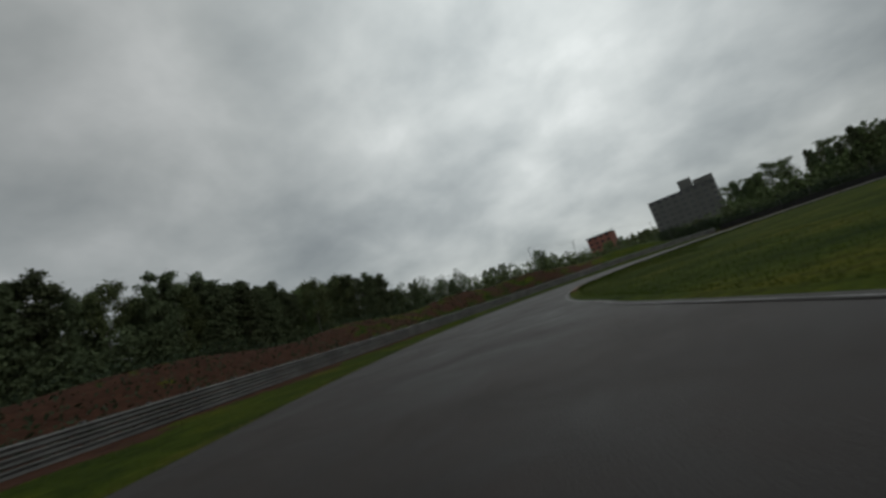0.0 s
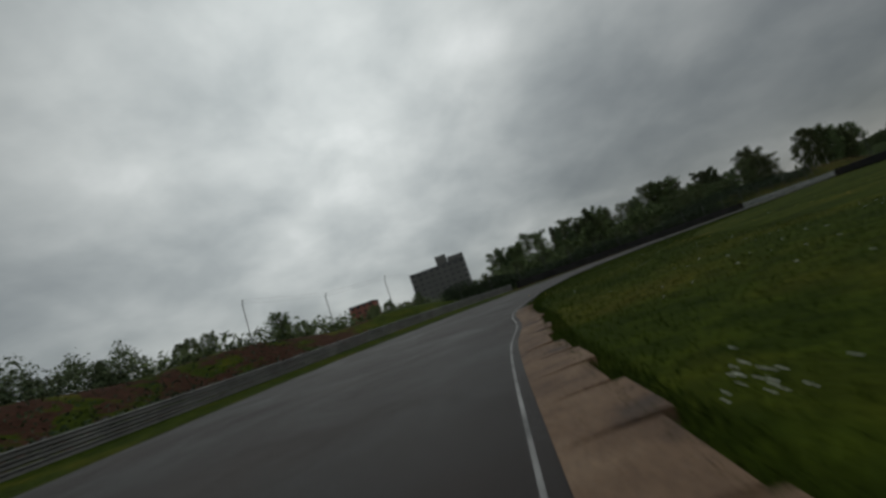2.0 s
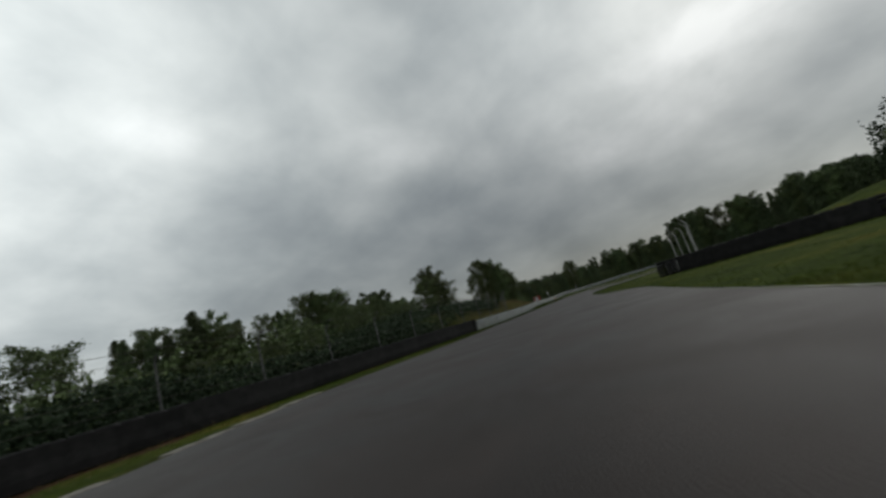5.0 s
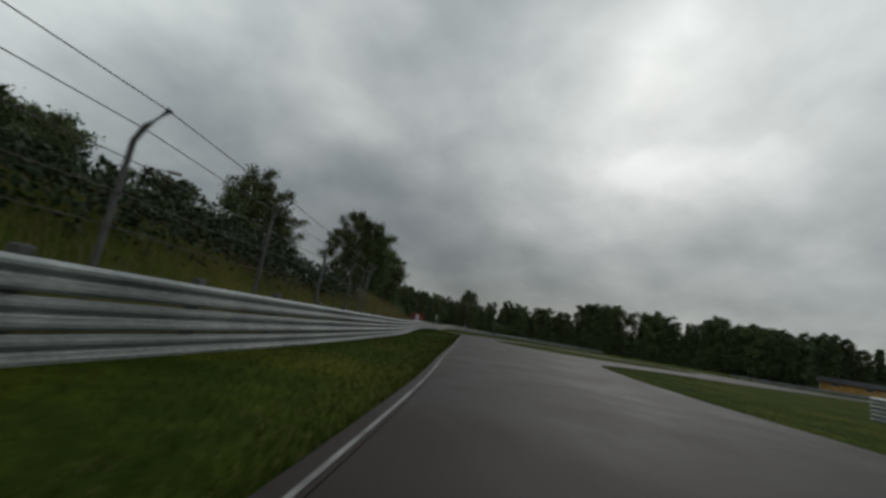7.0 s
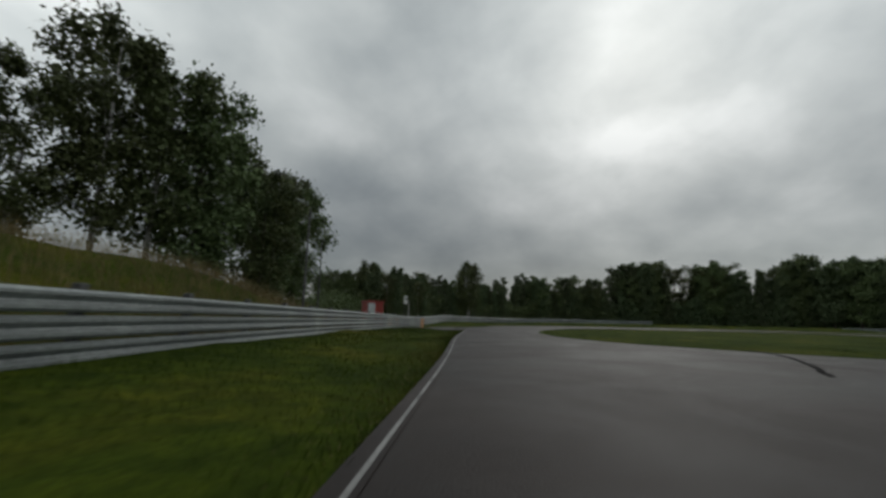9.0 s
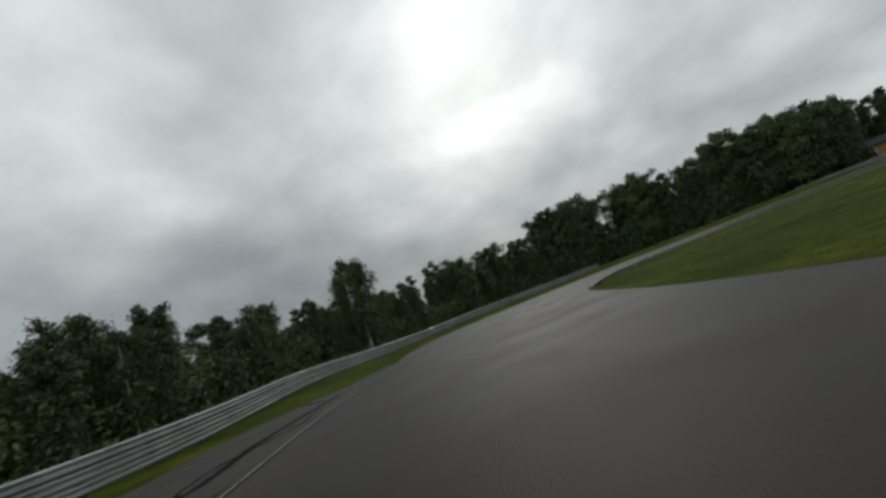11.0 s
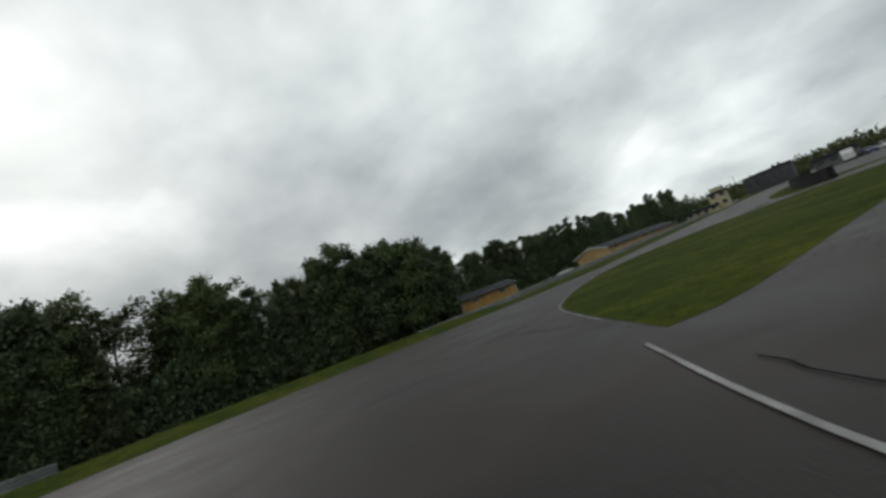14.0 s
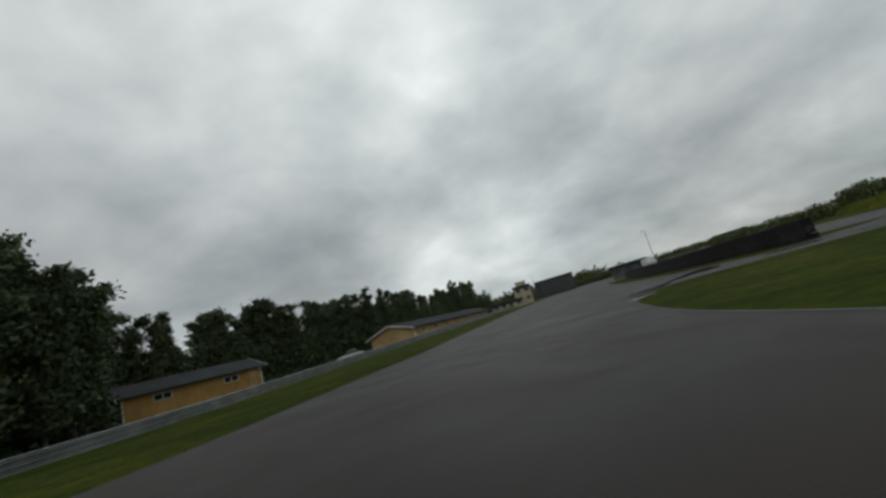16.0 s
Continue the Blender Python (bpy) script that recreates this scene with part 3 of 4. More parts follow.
def thicket(name, line, depth, h_lo, h_hi, per_metre, size, mat, label):
    """A mass of leaves on twigs along a plan line, to its left, thinning towards the top."""
    line = spline(line, 1.0)
    n = normals(line)
    count = int(len(line) * per_metre)
    i = rng.integers(0, len(line) - 1, count)
    off = depth * rng.uniform(0, 1, count) ** 1.4
    p = line[i] + n[i] * off[:, None] + rng.normal(0, 0.4, (count, 2))
    wave = 0.5 + 0.25 * np.sin(p[:, 0] * 0.9 + p[:, 1] * 0.7) + 0.25 * np.sin(p[:, 0] * 0.37 - p[:, 1] * 0.51)
    z = ground_height(p[:, 0], p[:, 1])[0] + (h_lo + (h_hi - h_lo) * wave) * rng.uniform(0, 1, count) ** 0.8
    c = np.column_stack([p, z])
    a = rng.normal(0, 1, (count, 3)); a /= np.linalg.norm(a, axis=1)[:, None]
    b = np.cross(a, rng.normal(0, 1, (count, 3))); b /= np.linalg.norm(b, axis=1)[:, None]
    s = size * rng.uniform(0.5, 1.4, (count, 1))
    v = np.stack([c - a * s, c + b * s * 0.55, c + a * s, c - b * s * 0.5], 1).reshape(-1, 3)
    ob = part(name, v.tolist(), np.arange(count * 4).reshape(-1, 4).tolist(), mat)
    return tagged(ob, label, "undergrowth", kind="stuff")


# woods behind the red bank
WOODS_A = first((-41, -34), (-42, 10), (-39, 44), (-31, 72), (-16, 92), (4, 104))
stand(WOODS_A[:3], ["pine", "birch", "spruce", "pine", "spruce"], 46, 11.5, 15.5, 12)
stand(WOODS_A[2:4], ["pine", "birch", "spruce", "pine", "spruce"], 26, 12, 15, 10)
stand(WOODS_A[3:5], ["pine", "birch", "spruce", "pine"], 26, 10.5, 13.5, 10)
stand(WOODS_A[4:], ["pine", "birch", "spruce", "pine"], 10, 5.5, 8, 10)
thicket("bank_thicket", WOODS_A, 12, 4.0, 9.0, 620, 0.24, M_PINE, "dense dark undergrowth and young conifers on the bank")
stand(first((6, 98), (30, 112), (62, 122)), ["broad", "birch"], 10, 5, 7.5, 12)
thicket("low_thicket", first((4, 96), (30, 108), (62, 116), (92, 116)), 14, 2.5, 5.5, 90, 0.42, M_LEAF, "low mixed bushes in front of distant woods")
thicket("fence_bushes", [(92, 82), (100, 84), (112, 87), (128, 90)], 6, 1.2, 3.2, 320, 0.16, M_HEDGE, "dark bushes on the bank behind the wire fence")
thicket("rail_bushes", stretch(shifted(RAIL_B, 5.0), (86, 68), (122, 76.5))[::3], 8, 0.6, 2.0, 520, 0.10, M_HEDGE, "dark bushes and brambles behind the guard rail")
thicket("bank_weeds", first((-15, -20), (-13.5, 14), (-8, 38), (6, 56), (22, 68)), 12, 0.25, 1.1, 130, 0.12, M_HEDGE, "tangled weeds on the earth bank")
# hedge behind the fence and the tyre wall
HEDGE = first((40, 80), (50, 76.5), (60, 73.6), (72, 70.4), (80, 67.6)) + [(88, 68.4)]
thicket("hedge", HEDGE, 4.5, 1.3, 2.8, 900, 0.11, M_HEDGE, "dark unclipped hedge behind the tyre wall")
for (x, y), h, k in zip(first((47, 80.5), (53, 79.5), (58.5, 77.8), (63, 77.5), (69, 76), (74, 75.5), (80, 75), (86, 75)), (3.0, 3.9, 2.7, 3.4, 2.8, 3.0, 3.4, 4.2), ("broad", "birch", "broad", "birch", "broad", "broad", "broad", "birch")):
    plant(k, x, y, h)
for x, y, h, k in (
                   (94, 86, 5.0, "broad"), (99, 88, 5.4, "broad"), (104, 89, 6.0, "broad"), (109, 90, 5.2, "broad"), (114, 92, 5.0, "broad"), (124, 92.2, 10.2, "broad"), (121.4, 91, 7.8, "broad"), (126.4, 92.4, 9.8, "broad"), (118, 93.5, 5.2, "broad"), (128.6, 91.6, 7.4, "broad"),
                   (134.6, 85.2, 10.2, "birch"), (136.6, 84.8, 9.8, "birch"), (138.4, 84.2, 9.0, "broad"), (140.2, 84.6, 8.8, "birch"), (142.2, 83.4, 7.6, "broad"), (143.6, 83.8, 7.0, "birch"), (132.4, 86.2, 7.2, "birch"), (151.4, 87.9, 10.4, "birch"), (150.2, 88.6, 9.6, "birch"), (147.6, 87.8, 10.4, "birch"),
                   (236.2, -1.2, 14.6, "pine"), (238, 3, 15.2, "pine"), (235.4, 5, 14, "broad"), (240, 0.5, 14.4, "broad"), (237, 9, 15, "pine"), (241, -3.5, 13, "pine"), (236.6, -7.2, 13.4, "pine"), (234.6, -3.6, 12.8, "pine"), (238.6, -9.4, 12.6, "spruce"), (233.8, 1.2, 13.2, "pine")):
    plant(k, x, y, h)
stand([(60, 108), (92, 110), (130, 108), (146, 112)], ["broad", "pine", "broad", "spruce"], 46, 8.5, 12.5, 16)
thicket("far_thicket", [(56, 106), (86, 108), (130, 105), (144, 110)], 14, 4, 8.5, 200, 0.42, M_LEAF, "dense wood edge of mixed trees")
# woods round the second corner
thicket("gate_thicket", [(158, 89), (166, 90), (174, 92)], 10, 1.6, 3.6, 1100, 0.10, M_LEAF, "low leafy bushes behind the red shed")
stand([(166, 92), (172, 92)], ["birch", "birch", "broad"], 5, 4.5, 5.8, 6)
WOODS_B = [(169, 90), (176, 89), (188, 88.5), (204, 84.5), (220, 77), (234, 66), (245, 53)]
stand(WOODS_B[:3], ["birch", "spruce", "broad", "pine"], 26, 5.2, 7.6, 10)
stand(WOODS_B[2:5], ["birch", "spruce", "pine", "spruce"], 46, 5.1, 8.1, 10)
stand(WOODS_B[4:], ["birch", "spruce", "pine", "spruce", "broad", "spruce"], 40, 6.2, 9.6, 11)
plant("birch", 196.2, 83.6, 10.0)
plant("birch", 197.4, 84.2, 8.8)
stand([(222, 77), (234, 67), (246, 54)], ["pine", "spruce", "broad", "spruce"], 38, 7.8, 11.8, 10)
thicket("bend_thicket", [(224, 76), (236, 65), (247, 52)], 9, 3.0, 6.2, 560, 0.24, M_PINE, "dense young conifers at the bend of the wood")
thicket("corner_thicket", WOODS_B, 9, 2.2, 4.8, 760, 0.16, M_LEAF, "dense leafy wood edge behind the guard rail")
WOODS_C = [(246, 52), (248, 36), (244, 20), (238.5, 8), (238.5, -4), (243, -9)]
stand(WOODS_C, ["pine", "spruce", "pine", "spruce", "broad", "spruce"], 86, 10.5, 16, 12)
thicket("dark_thicket", WOODS_C, 10, 4.5, 9, 900, 0.30, M_PINE, "dense dark wood edge of pines")
WOODS_D = [(250, -6), (252, -30), (252, -60), (240, -95), (226, -140), (205, -190)]
stand(WOODS_D, ["pine", "spruce", "pine", "pine"], 92, 12, 17, 14)
thicket("pine_thicket", WOODS_D, 12, 6, 11.5, 520, 0.36, M_PINE, "dense pine wood behind yellow wooden houses")
# infield and distant woods
stand([(138, 18), (128, 11)], ["broad", "pine"], 14, 8, 10, 12)
stand([(128, 11), (113.7, -5.4)], ["broad", "pine"], 18, 12, 15, 12)
stand([(113.7, -5.4), (99, -22), (84, -40), (70, -58)], ["broad", "pine"], 54, 18.5, 22, 12)
thicket("infield_thicket", [(140, 20), (128, 11), (113.7, -5.4), (99, -22), (84, -40), (70, -58)], 9, 8, 15.5, 620, 0.32, M_HEDGE, "dark wood on the green infield bank")
thicket("paddock_trees", [(205, -200), (170, -205), (140, -175), (132, -130), (126, -86), (122, -56), (118, -30)], 14, 1.6, 4.2, 240, 0.34, M_LEAF, "rounded trees on the rise behind the paddock")
thicket("distant_woods", [(420, 330), (260, 400), (90, 380), (-60, 330), (-160, 220), (-190, 40), (-160, -140), (-40, -330), (160, -420), (330, -330), (430, -60), (430, 180), (420, 330)][::-1], 60, 8, 17, 40, 1.8, M_LEAF, "distant mixed forest along the horizon")

# ---------------------------------------------------------------- grass, flowers, kerbs
def tufts(name, line, lo, hi, per_metre, h, label, mat=None):
    """Grass blades standing beside a plan line, between two offsets to its left."""
    n = normals(line)
    count = int(len(line) * per_metre)
    f = rng.uniform(0, len(line) - 1.001, count)
    i = f.astype(int)
    g = (f - i)[:, None]
    p = line[i] * (1 - g) + line[i + 1] * g + (n[i] * (1 - g) + n[i + 1] * g) * (lo + (hi - lo) * rng.uniform(0, 1, count) ** 1.7)[:, None]
    z = ground_height(p[:, 0], p[:, 1])[0] - 0.01
    w = rng.uniform(0, 2 * np.pi, count)
    hh = h * rng.uniform(0.4, 1.35, count)
    dx, dy = np.cos(w) * 0.0055, np.sin(w) * 0.0055
    lean = rng.normal(0, 0.35, (count, 2)) * hh[:, None]
    v = np.stack([np.column_stack([p[:, 0] - dx, p[:, 1] - dy, z]), np.column_stack([p[:, 0] + dx, p[:, 1] + dy, z]), np.column_stack([p[:, 0] + lean[:, 0], p[:, 1] + lean[:, 1], z + hh])], 1).reshape(-1, 3)
    ob = part(name, v.tolist(), np.arange(count * 3).reshape(-1, 3).tolist(), mat or M_BLADE)
    return tagged(ob, label, "grass", kind="stuff")


tufts("grass_blades", stretch(INNER_A, *first((2.5, -2), (5.6, 22.9))), -0.6, -7, 420, 0.06, "thin short grass on trodden earth inside the corner")
tufts("grass_blades", stretch(INNER_A, *first((5.6, 22.9), (60, 53.3))), -0.25, -7, 1100, 0.065, "short rough grass blades on the inside of the corner")
tufts("grass_blades", stretch(INNER_A, first((60, 53.3))[0], (128, 51)), -0.1, -5, 260, 0.06, "short rough grass blades on the infield")
tufts("grass_blades", stretch(OUTER, first((-4.8, 0))[0], (76, 58.6)), 0.05, 5, 260, 0.09, "yellowing grass blades along the track edge")
tufts("grass_blades", stretch(OUTER, (76, 57.6), (153, 74.3)), 0.14, 4.5, 1100, 0.08, "green grass blades between track and guard rail")
tufts("grass_blades", stretch(OUTER, (172, 76.5), (207, -10)), 0.1, 5, 220, 0.09, "green grass blades along the outer edge")
tufts("grass_blades", INNER_B, -0.42, -6, 500, 0.07, "short grass blades on the island", )
tufts("grass_blades", STRIP, -0.15, -6, 420, 0.065, "short grass blades on the verge strip")
tufts("kerb_grass", stretch(INNER_B, (172, 67), (184.8, 59.4)), -0.36, -0.62, 420, 0.085, "long grass tufts hanging over the kerb slabs")
tufts("kerb_grass", stretch(INNER_A, *first((5, 21), (18, 40.6))), -0.46, -0.72, 420, 0.085, "long grass tufts hanging over the kerb slabs")
tufts("dry_edge_grass", stretch(OUTER, first((-4.8, 0))[0], (152, 74.0)), 0.12, 0.9, 170, 0.05, "dry yellow-brown grass along the edge of the asphalt", M_DRY)
tufts("dry_grass", stretch(RAIL_B, (86, 62.5), (146, 77)), 0.5, 8.0, 700, 0.55, "tall dry grass behind the guard rail", M_DRY)
tufts("dry_grass", stretch(OUTER, *first((40, 63.5), (66, 63.6))), 2.2, 5.5, 60, 0.16, "dry brown grass before the tyre wall", M_DRY)

M_PETAL = material("white_petals", [(0.3, (0.60, 0.60, 0.56)), (0.7, (0.80, 0.80, 0.77))], 3, 10, 0.7, bump=0, space="World")
M_YELLOW = material("yellow_petals", [(0.3, (0.45, 0.30, 0.02)), (0.7, (0.60, 0.42, 0.03))], 3, 10, 0.7, bump=0, space="World")


def flowers(name, spots, mat, label, r=0.03):
    """Small flower heads on short stalks, in clusters."""
    pieces = []
    for cx, cy, spread, count in spots:
        for _ in range(count):
            x, y = cx + rng.normal(0, spread), cy + rng.normal(0, spread)
            z = float(ground_height([x], [y])[0][0]) + rng.uniform(0.10, 0.2)
            tilt = rng.normal(0, 0.3, 2)
            ring = [(x + r * math.cos(k), y + r * math.sin(k), z + r * (tilt[0] * math.cos(k) + tilt[1] * math.sin(k))) for k in np.arange(6) * math.pi / 3]
            pieces.append((ring + [(x, y, z + 0.012)], [(k, (k + 1) % 6, 6) for k in range(6)]))
    return tagged(part(name, *joined(*pieces), mat), label, "flowers", kind="stuff")


flowers("white_flowers", [(*first((x, y))[0], w, c) for x, y, w, c in ((11.0, 31.72, 0.09, 20), (11.6, 29.3, 0.8, 24), (14.5, 33.2, 0.7, 18), (18.6, 37.0, 0.9, 16), (22, 39, 1.6, 16), (13.5, 27, 1.6, 20), (17, 32, 2.0, 22), (37.2, 51.55, 0.16, 10), (38.6, 51.75, 0.12, 7))], M_PETAL, "small white daisies in the infield grass", 0.006)
flowers("white_flowers", [(178.2, 63.0, 0.35, 46), (177.2, 63.4, 0.5, 30), (182.6, 59.6, 0.5, 50), (180.4, 61.2, 0.5, 40), (184.2, 56.5, 0.7, 30), (176.5, 61.6, 0.9, 34), (180.0, 58.8, 0.8, 24), (172, 62.5, 1.2, 22)], M_PETAL, "small white daisies on the grass island", 0.0055)
flowers("yellow_flowers", [(170, 58, 2.5, 60), (176, 56, 2.2, 60), (164, 60, 2.5, 40), (37.2, 15.3, 4, 40), (56.7, 34, 5, 40)], M_YELLOW, "small yellow flowers in the grass", 0.012)


def kerb(line, width, label, pitch=0.62):
    """A sawtooth kerb of separate concrete slabs along a plan line, to its right."""
    root = empty("kerb", label=label, category="kerb", kind="structure")
    line = spline(line[::2], pitch / 2)
    step = 2
    n = normals(line)
    for a in range(0, len(line) - step, step):
        b = a + step
        p, q = line[a], line[b] + (line[a] - line[b]) * 0.035
        u, w = -n[a], -n[b]
        wd = width * rng.uniform(0.80, 1.16)
        hi, lo = 0.044 * rng.uniform(0.8, 1.15), 0.010
        top = [(p[0], p[1], 0.012), (q[0], q[1], 0.018), (q[0] + w[0] * wd * 0.5, q[1] + w[1] * wd * 0.5, lo + 0.02), (q[0] + w[0] * wd, q[1] + w[1] * wd, lo + 0.022),
               (p[0] + u[0] * wd, p[1] + u[1] * wd, hi), (p[0] + u[0] * wd * 0.5, p[1] + u[1] * wd * 0.5, hi * 0.75)]
        bot = [(x, y, -0.1) for x, y, z in top]
        f = [(0, 5, 2, 1), (5, 4, 3, 2), ] + [(k, (k + 1) % 6, 6 + (k + 1) % 6, 6 + k) for k in range(6)]
        part("slab", top + bot, f, M_KERB, root)
    return root


for ln, lo, hi in ((stretch(INNER_A, *first((2.5, -8), (34.2, 51.0))), 0.05, -0.13), (stretch(INNER_B, (172.8, 67.2), (184.9, 59.4)), 0.04, -0.10), (stretch(OUTER, (80, 58.5), (170, 76.2)), 0.13, -0.05)):
    tagged(part("gutter", *sweep(ln, [(lo, 0.0075), (hi, 0.0075)]), M_ROAD), "strip of asphalt outside the white line", "pavement", kind="structure")
kerb(shifted(stretch(INNER_A, *first((5.0, 21.0), (17.8, 40.5))), -0.09), 0.42, "sawtooth kerb of brown stained concrete slabs")
kerb(shifted(stretch(INNER_B, (173.6, 66.8), (184.6, 59.8)), -0.05), 0.36, "sawtooth kerb of ochre stained concrete slabs")


M_STONE = material("worn_edge_stone", [(0.3, (0.10, 0.088, 0.072)), (0.55, (0.19, 0.172, 0.146)), (0.75, (0.26, 0.24, 0.21))], 3.0, 30, 0.85, bump=0.6, space="World")


def flat_kerb(line, label):
    root = empty("edge_stones", label=label, category="kerb", kind="structure")
    for a in range(0, len(line) - 1):
        if rng.uniform() < 0.22:
            continue
        p, q = line[a], line[a + 1]
        c, d = (p + q) / 2, q - p
        part("edge_stone", *box(c[0] + rng.normal(0, 0.08), c[1] + rng.normal(0, 0.08), -0.1, np.linalg.norm(d) * rng.uniform(0.6, 0.95), rng.uniform(0.30, 0.55), 0.118 + rng.uniform(0, 0.014), math.atan2(d[1], d[0]) + rng.normal(0, 0.13), 0.02), M_STONE, root)


flat_kerb(shifted(stretch(OUTER, *first((48, 63.8), (66, 63.6))), 0.2), "broken pale concrete edge stones sunk in grass")
M_TAR = material("black_tar", [(0.3, (0.005, 0.005, 0.005)), (0.7, (0.011, 0.010, 0.010))], 3, 40, 0.9, bump=0.2, spec=0.05, space="World")
for pts, wd in (([(155.6, 75.75), (156.2, 75.95), (156.9, 75.8), (158.0, 76.15), (159.1, 76.2), (161.2, 76.75), (163.6, 76.9), (166.2, 76.9)], 0.22), ([(168.6, 79.3), (167.2, 78.3), (166.0, 77.3)], 0.16), ([(158.2, 76.1), (159.6, 76.7), (161.4, 76.5)], 0.08),
                ([(189.9, 53.55), (190.5, 52.6), (191.2, 51.4), (191.9, 50.2)], 0.016),
                ([(131, 63.2), (134, 62.2), (137, 61.6), (140, 61.8)], 0.10), ([(160.2, 76.9), (161.6, 76.2), (163.4, 76.4)], 0.07)):
    ln = spline(pts, 0.25)
    ln = ln + rng.normal(0, 0.025, ln.shape)
    tagged(part("tar_crack", *ribbon(ln, wd, 0.011), M_TAR), "black tar-filled crack in the asphalt", "crack", "cracks in the asphalt", "structure")

# ---------------------------------------------------------------- tyre walls
def ring_mesh():
    v, f = [], []
    for i in range(14):
        a = 2 * math.pi * i / 14
        for k in range(6):
            b = 2 * math.pi * k / 6
            r = 0.235 + 0.085 * math.cos(b)
            v.append((r * math.cos(a), r * math.sin(a), 0.1 + 0.098 * math.sin(b)))
            f.append((i * 6 + k, ((i + 1) % 14) * 6 + k, ((i + 1) % 14) * 6 + (k + 1) % 6, i * 6 + (k + 1) % 6))
    return v, f


TYRE = None


def tyre_wall(line, label, rows, side):
    """Stacks of black tyres with a rubber belt on the track side (1: to the left of the line)."""
    global TYRE
    root = empty("tyre_wall", label=label, category="tyre wall", group="tyre walls round the track")
    cols = spline(line, 0.62)
    n = normals(cols)
    for i, (x, y) in enumerate(cols):
        zz = float(ground_height([x], [y])[0][0]) + 0.03
        for r in range(rows):
            if r not in (0, rows - 1) and 1 < i < len(cols) - 2:
                continue
            if TYRE is None:
                ob = part("tyre", *ring_mesh(), M_TYRE, root, smooth=True)
                TYRE = ob.data
            else:
                ob = new("tyre", TYRE)
                ob.parent = root
            ob.matrix_basis = pose(x + rng.normal(0, 0.02), y + rng.normal(0, 0.02), zz - 0.03 + r * 0.195, rng.normal(0, 2), rng.normal(0, 2), rng.uniform(0, 360))
    step = 3
    for a in range(0, len(cols) - step, step):
        seg = cols[a:a + step + 1]
        off = 0.345 * side
        top = rows * 0.195 - 0.10 + rng.normal(0, 0.015)
        prof = [(off, 0.02), (off + 0.03 * side, 0.25), (off + 0.015 * side, top * 0.6), (off + 0.03 * side, top), (off - 0.0 * side, top), (off - 0.012 * side, 0.02)]
        part("belt", *sweep(seg, prof, ground_height(seg[:, 0], seg[:, 1])[0] + 0.03, True), M_TYRE, root, "black rubber conveyor belt panel")
    return root


tyre_wall(TYRES_LEFT, "long low wall of stacked black tyres along the grass", 5, -1)
tyre_wall(TYRES_RIGHT, "short wall of stacked black tyres on the infield", 5, 1)
tyre_wall(TYRES_PADDOCK, "high wall of stacked black tyres before the paddock", 7, 1)

tyre_wall([(157.4, 82.5), (156.8, 82.85), (156.2, 83.2)], "short stack of black tyres before an orange rail end", 4, -1)

# ---------------------------------------------------------------- standing water
M_WATER = material("rain_water", [(0.3, (0.012, 0.012, 0.012)), (0.7, (0.020, 0.019, 0.018))], 1.5, 20, 0.06, bump=0.02, space="World")


def puddle(cx, cy, rx, ry, rot):
    """A thin uneven sheet of rain water on the asphalt."""
    n = 26
    wave = 1 + 0.22 * np.sin(np.arange(n) * 2 * math.pi * 3 / n + rng.uniform(0, 6)) + rng.normal(0, 0.07, n)
    a = np.arange(n) * 2 * math.pi / n
    c, k = math.cos(rot), math.sin(rot)
    v = []
    for f, h in ((1.0, 0.0), (0.8, 0.003), (0.0, 0.004)):
        for w, q in zip(wave, a):
            x, y = rx * f * w * math.cos(q), ry * f * w * math.sin(q)
            px, py = cx + x * c - y * k, cy + x * k + y * c
            v.append((px, py, 0.010 + h + float(slope(px, py))))
    f = [(r * n + i, r * n + (i + 1) % n, (r + 1) * n + (i + 1) % n, (r + 1) * n + i) for r in (0, 1) for i in range(n)]
    return tagged(part("puddle", v, f, M_WATER), "shallow rain puddle reflecting the sky on asphalt", "puddle", kind="structure")


for cx, cy, rx, ry, rot in ((197.4, 5.2, 1.6, 0.5, 1.2), (195.2, 0.2, 2.6, 0.8, 1.0), (190.5, -5.5, 3.4, 1.1, 0.9), (186.0, -1.0, 2.8, 0.8, -0.6), (178.8, 2.2, 3.0, 0.7, -0.7)):
    puddle(cx, cy, rx, ry, rot)

# ---------------------------------------------------------------- fences, masts, sign
M_WIRE = material("rusty_wire", [(0.3, (0.06, 0.05, 0.045)), (0.7, (0.13, 0.12, 0.11))], 3, 30, 0.6, 0.5, 0.1)


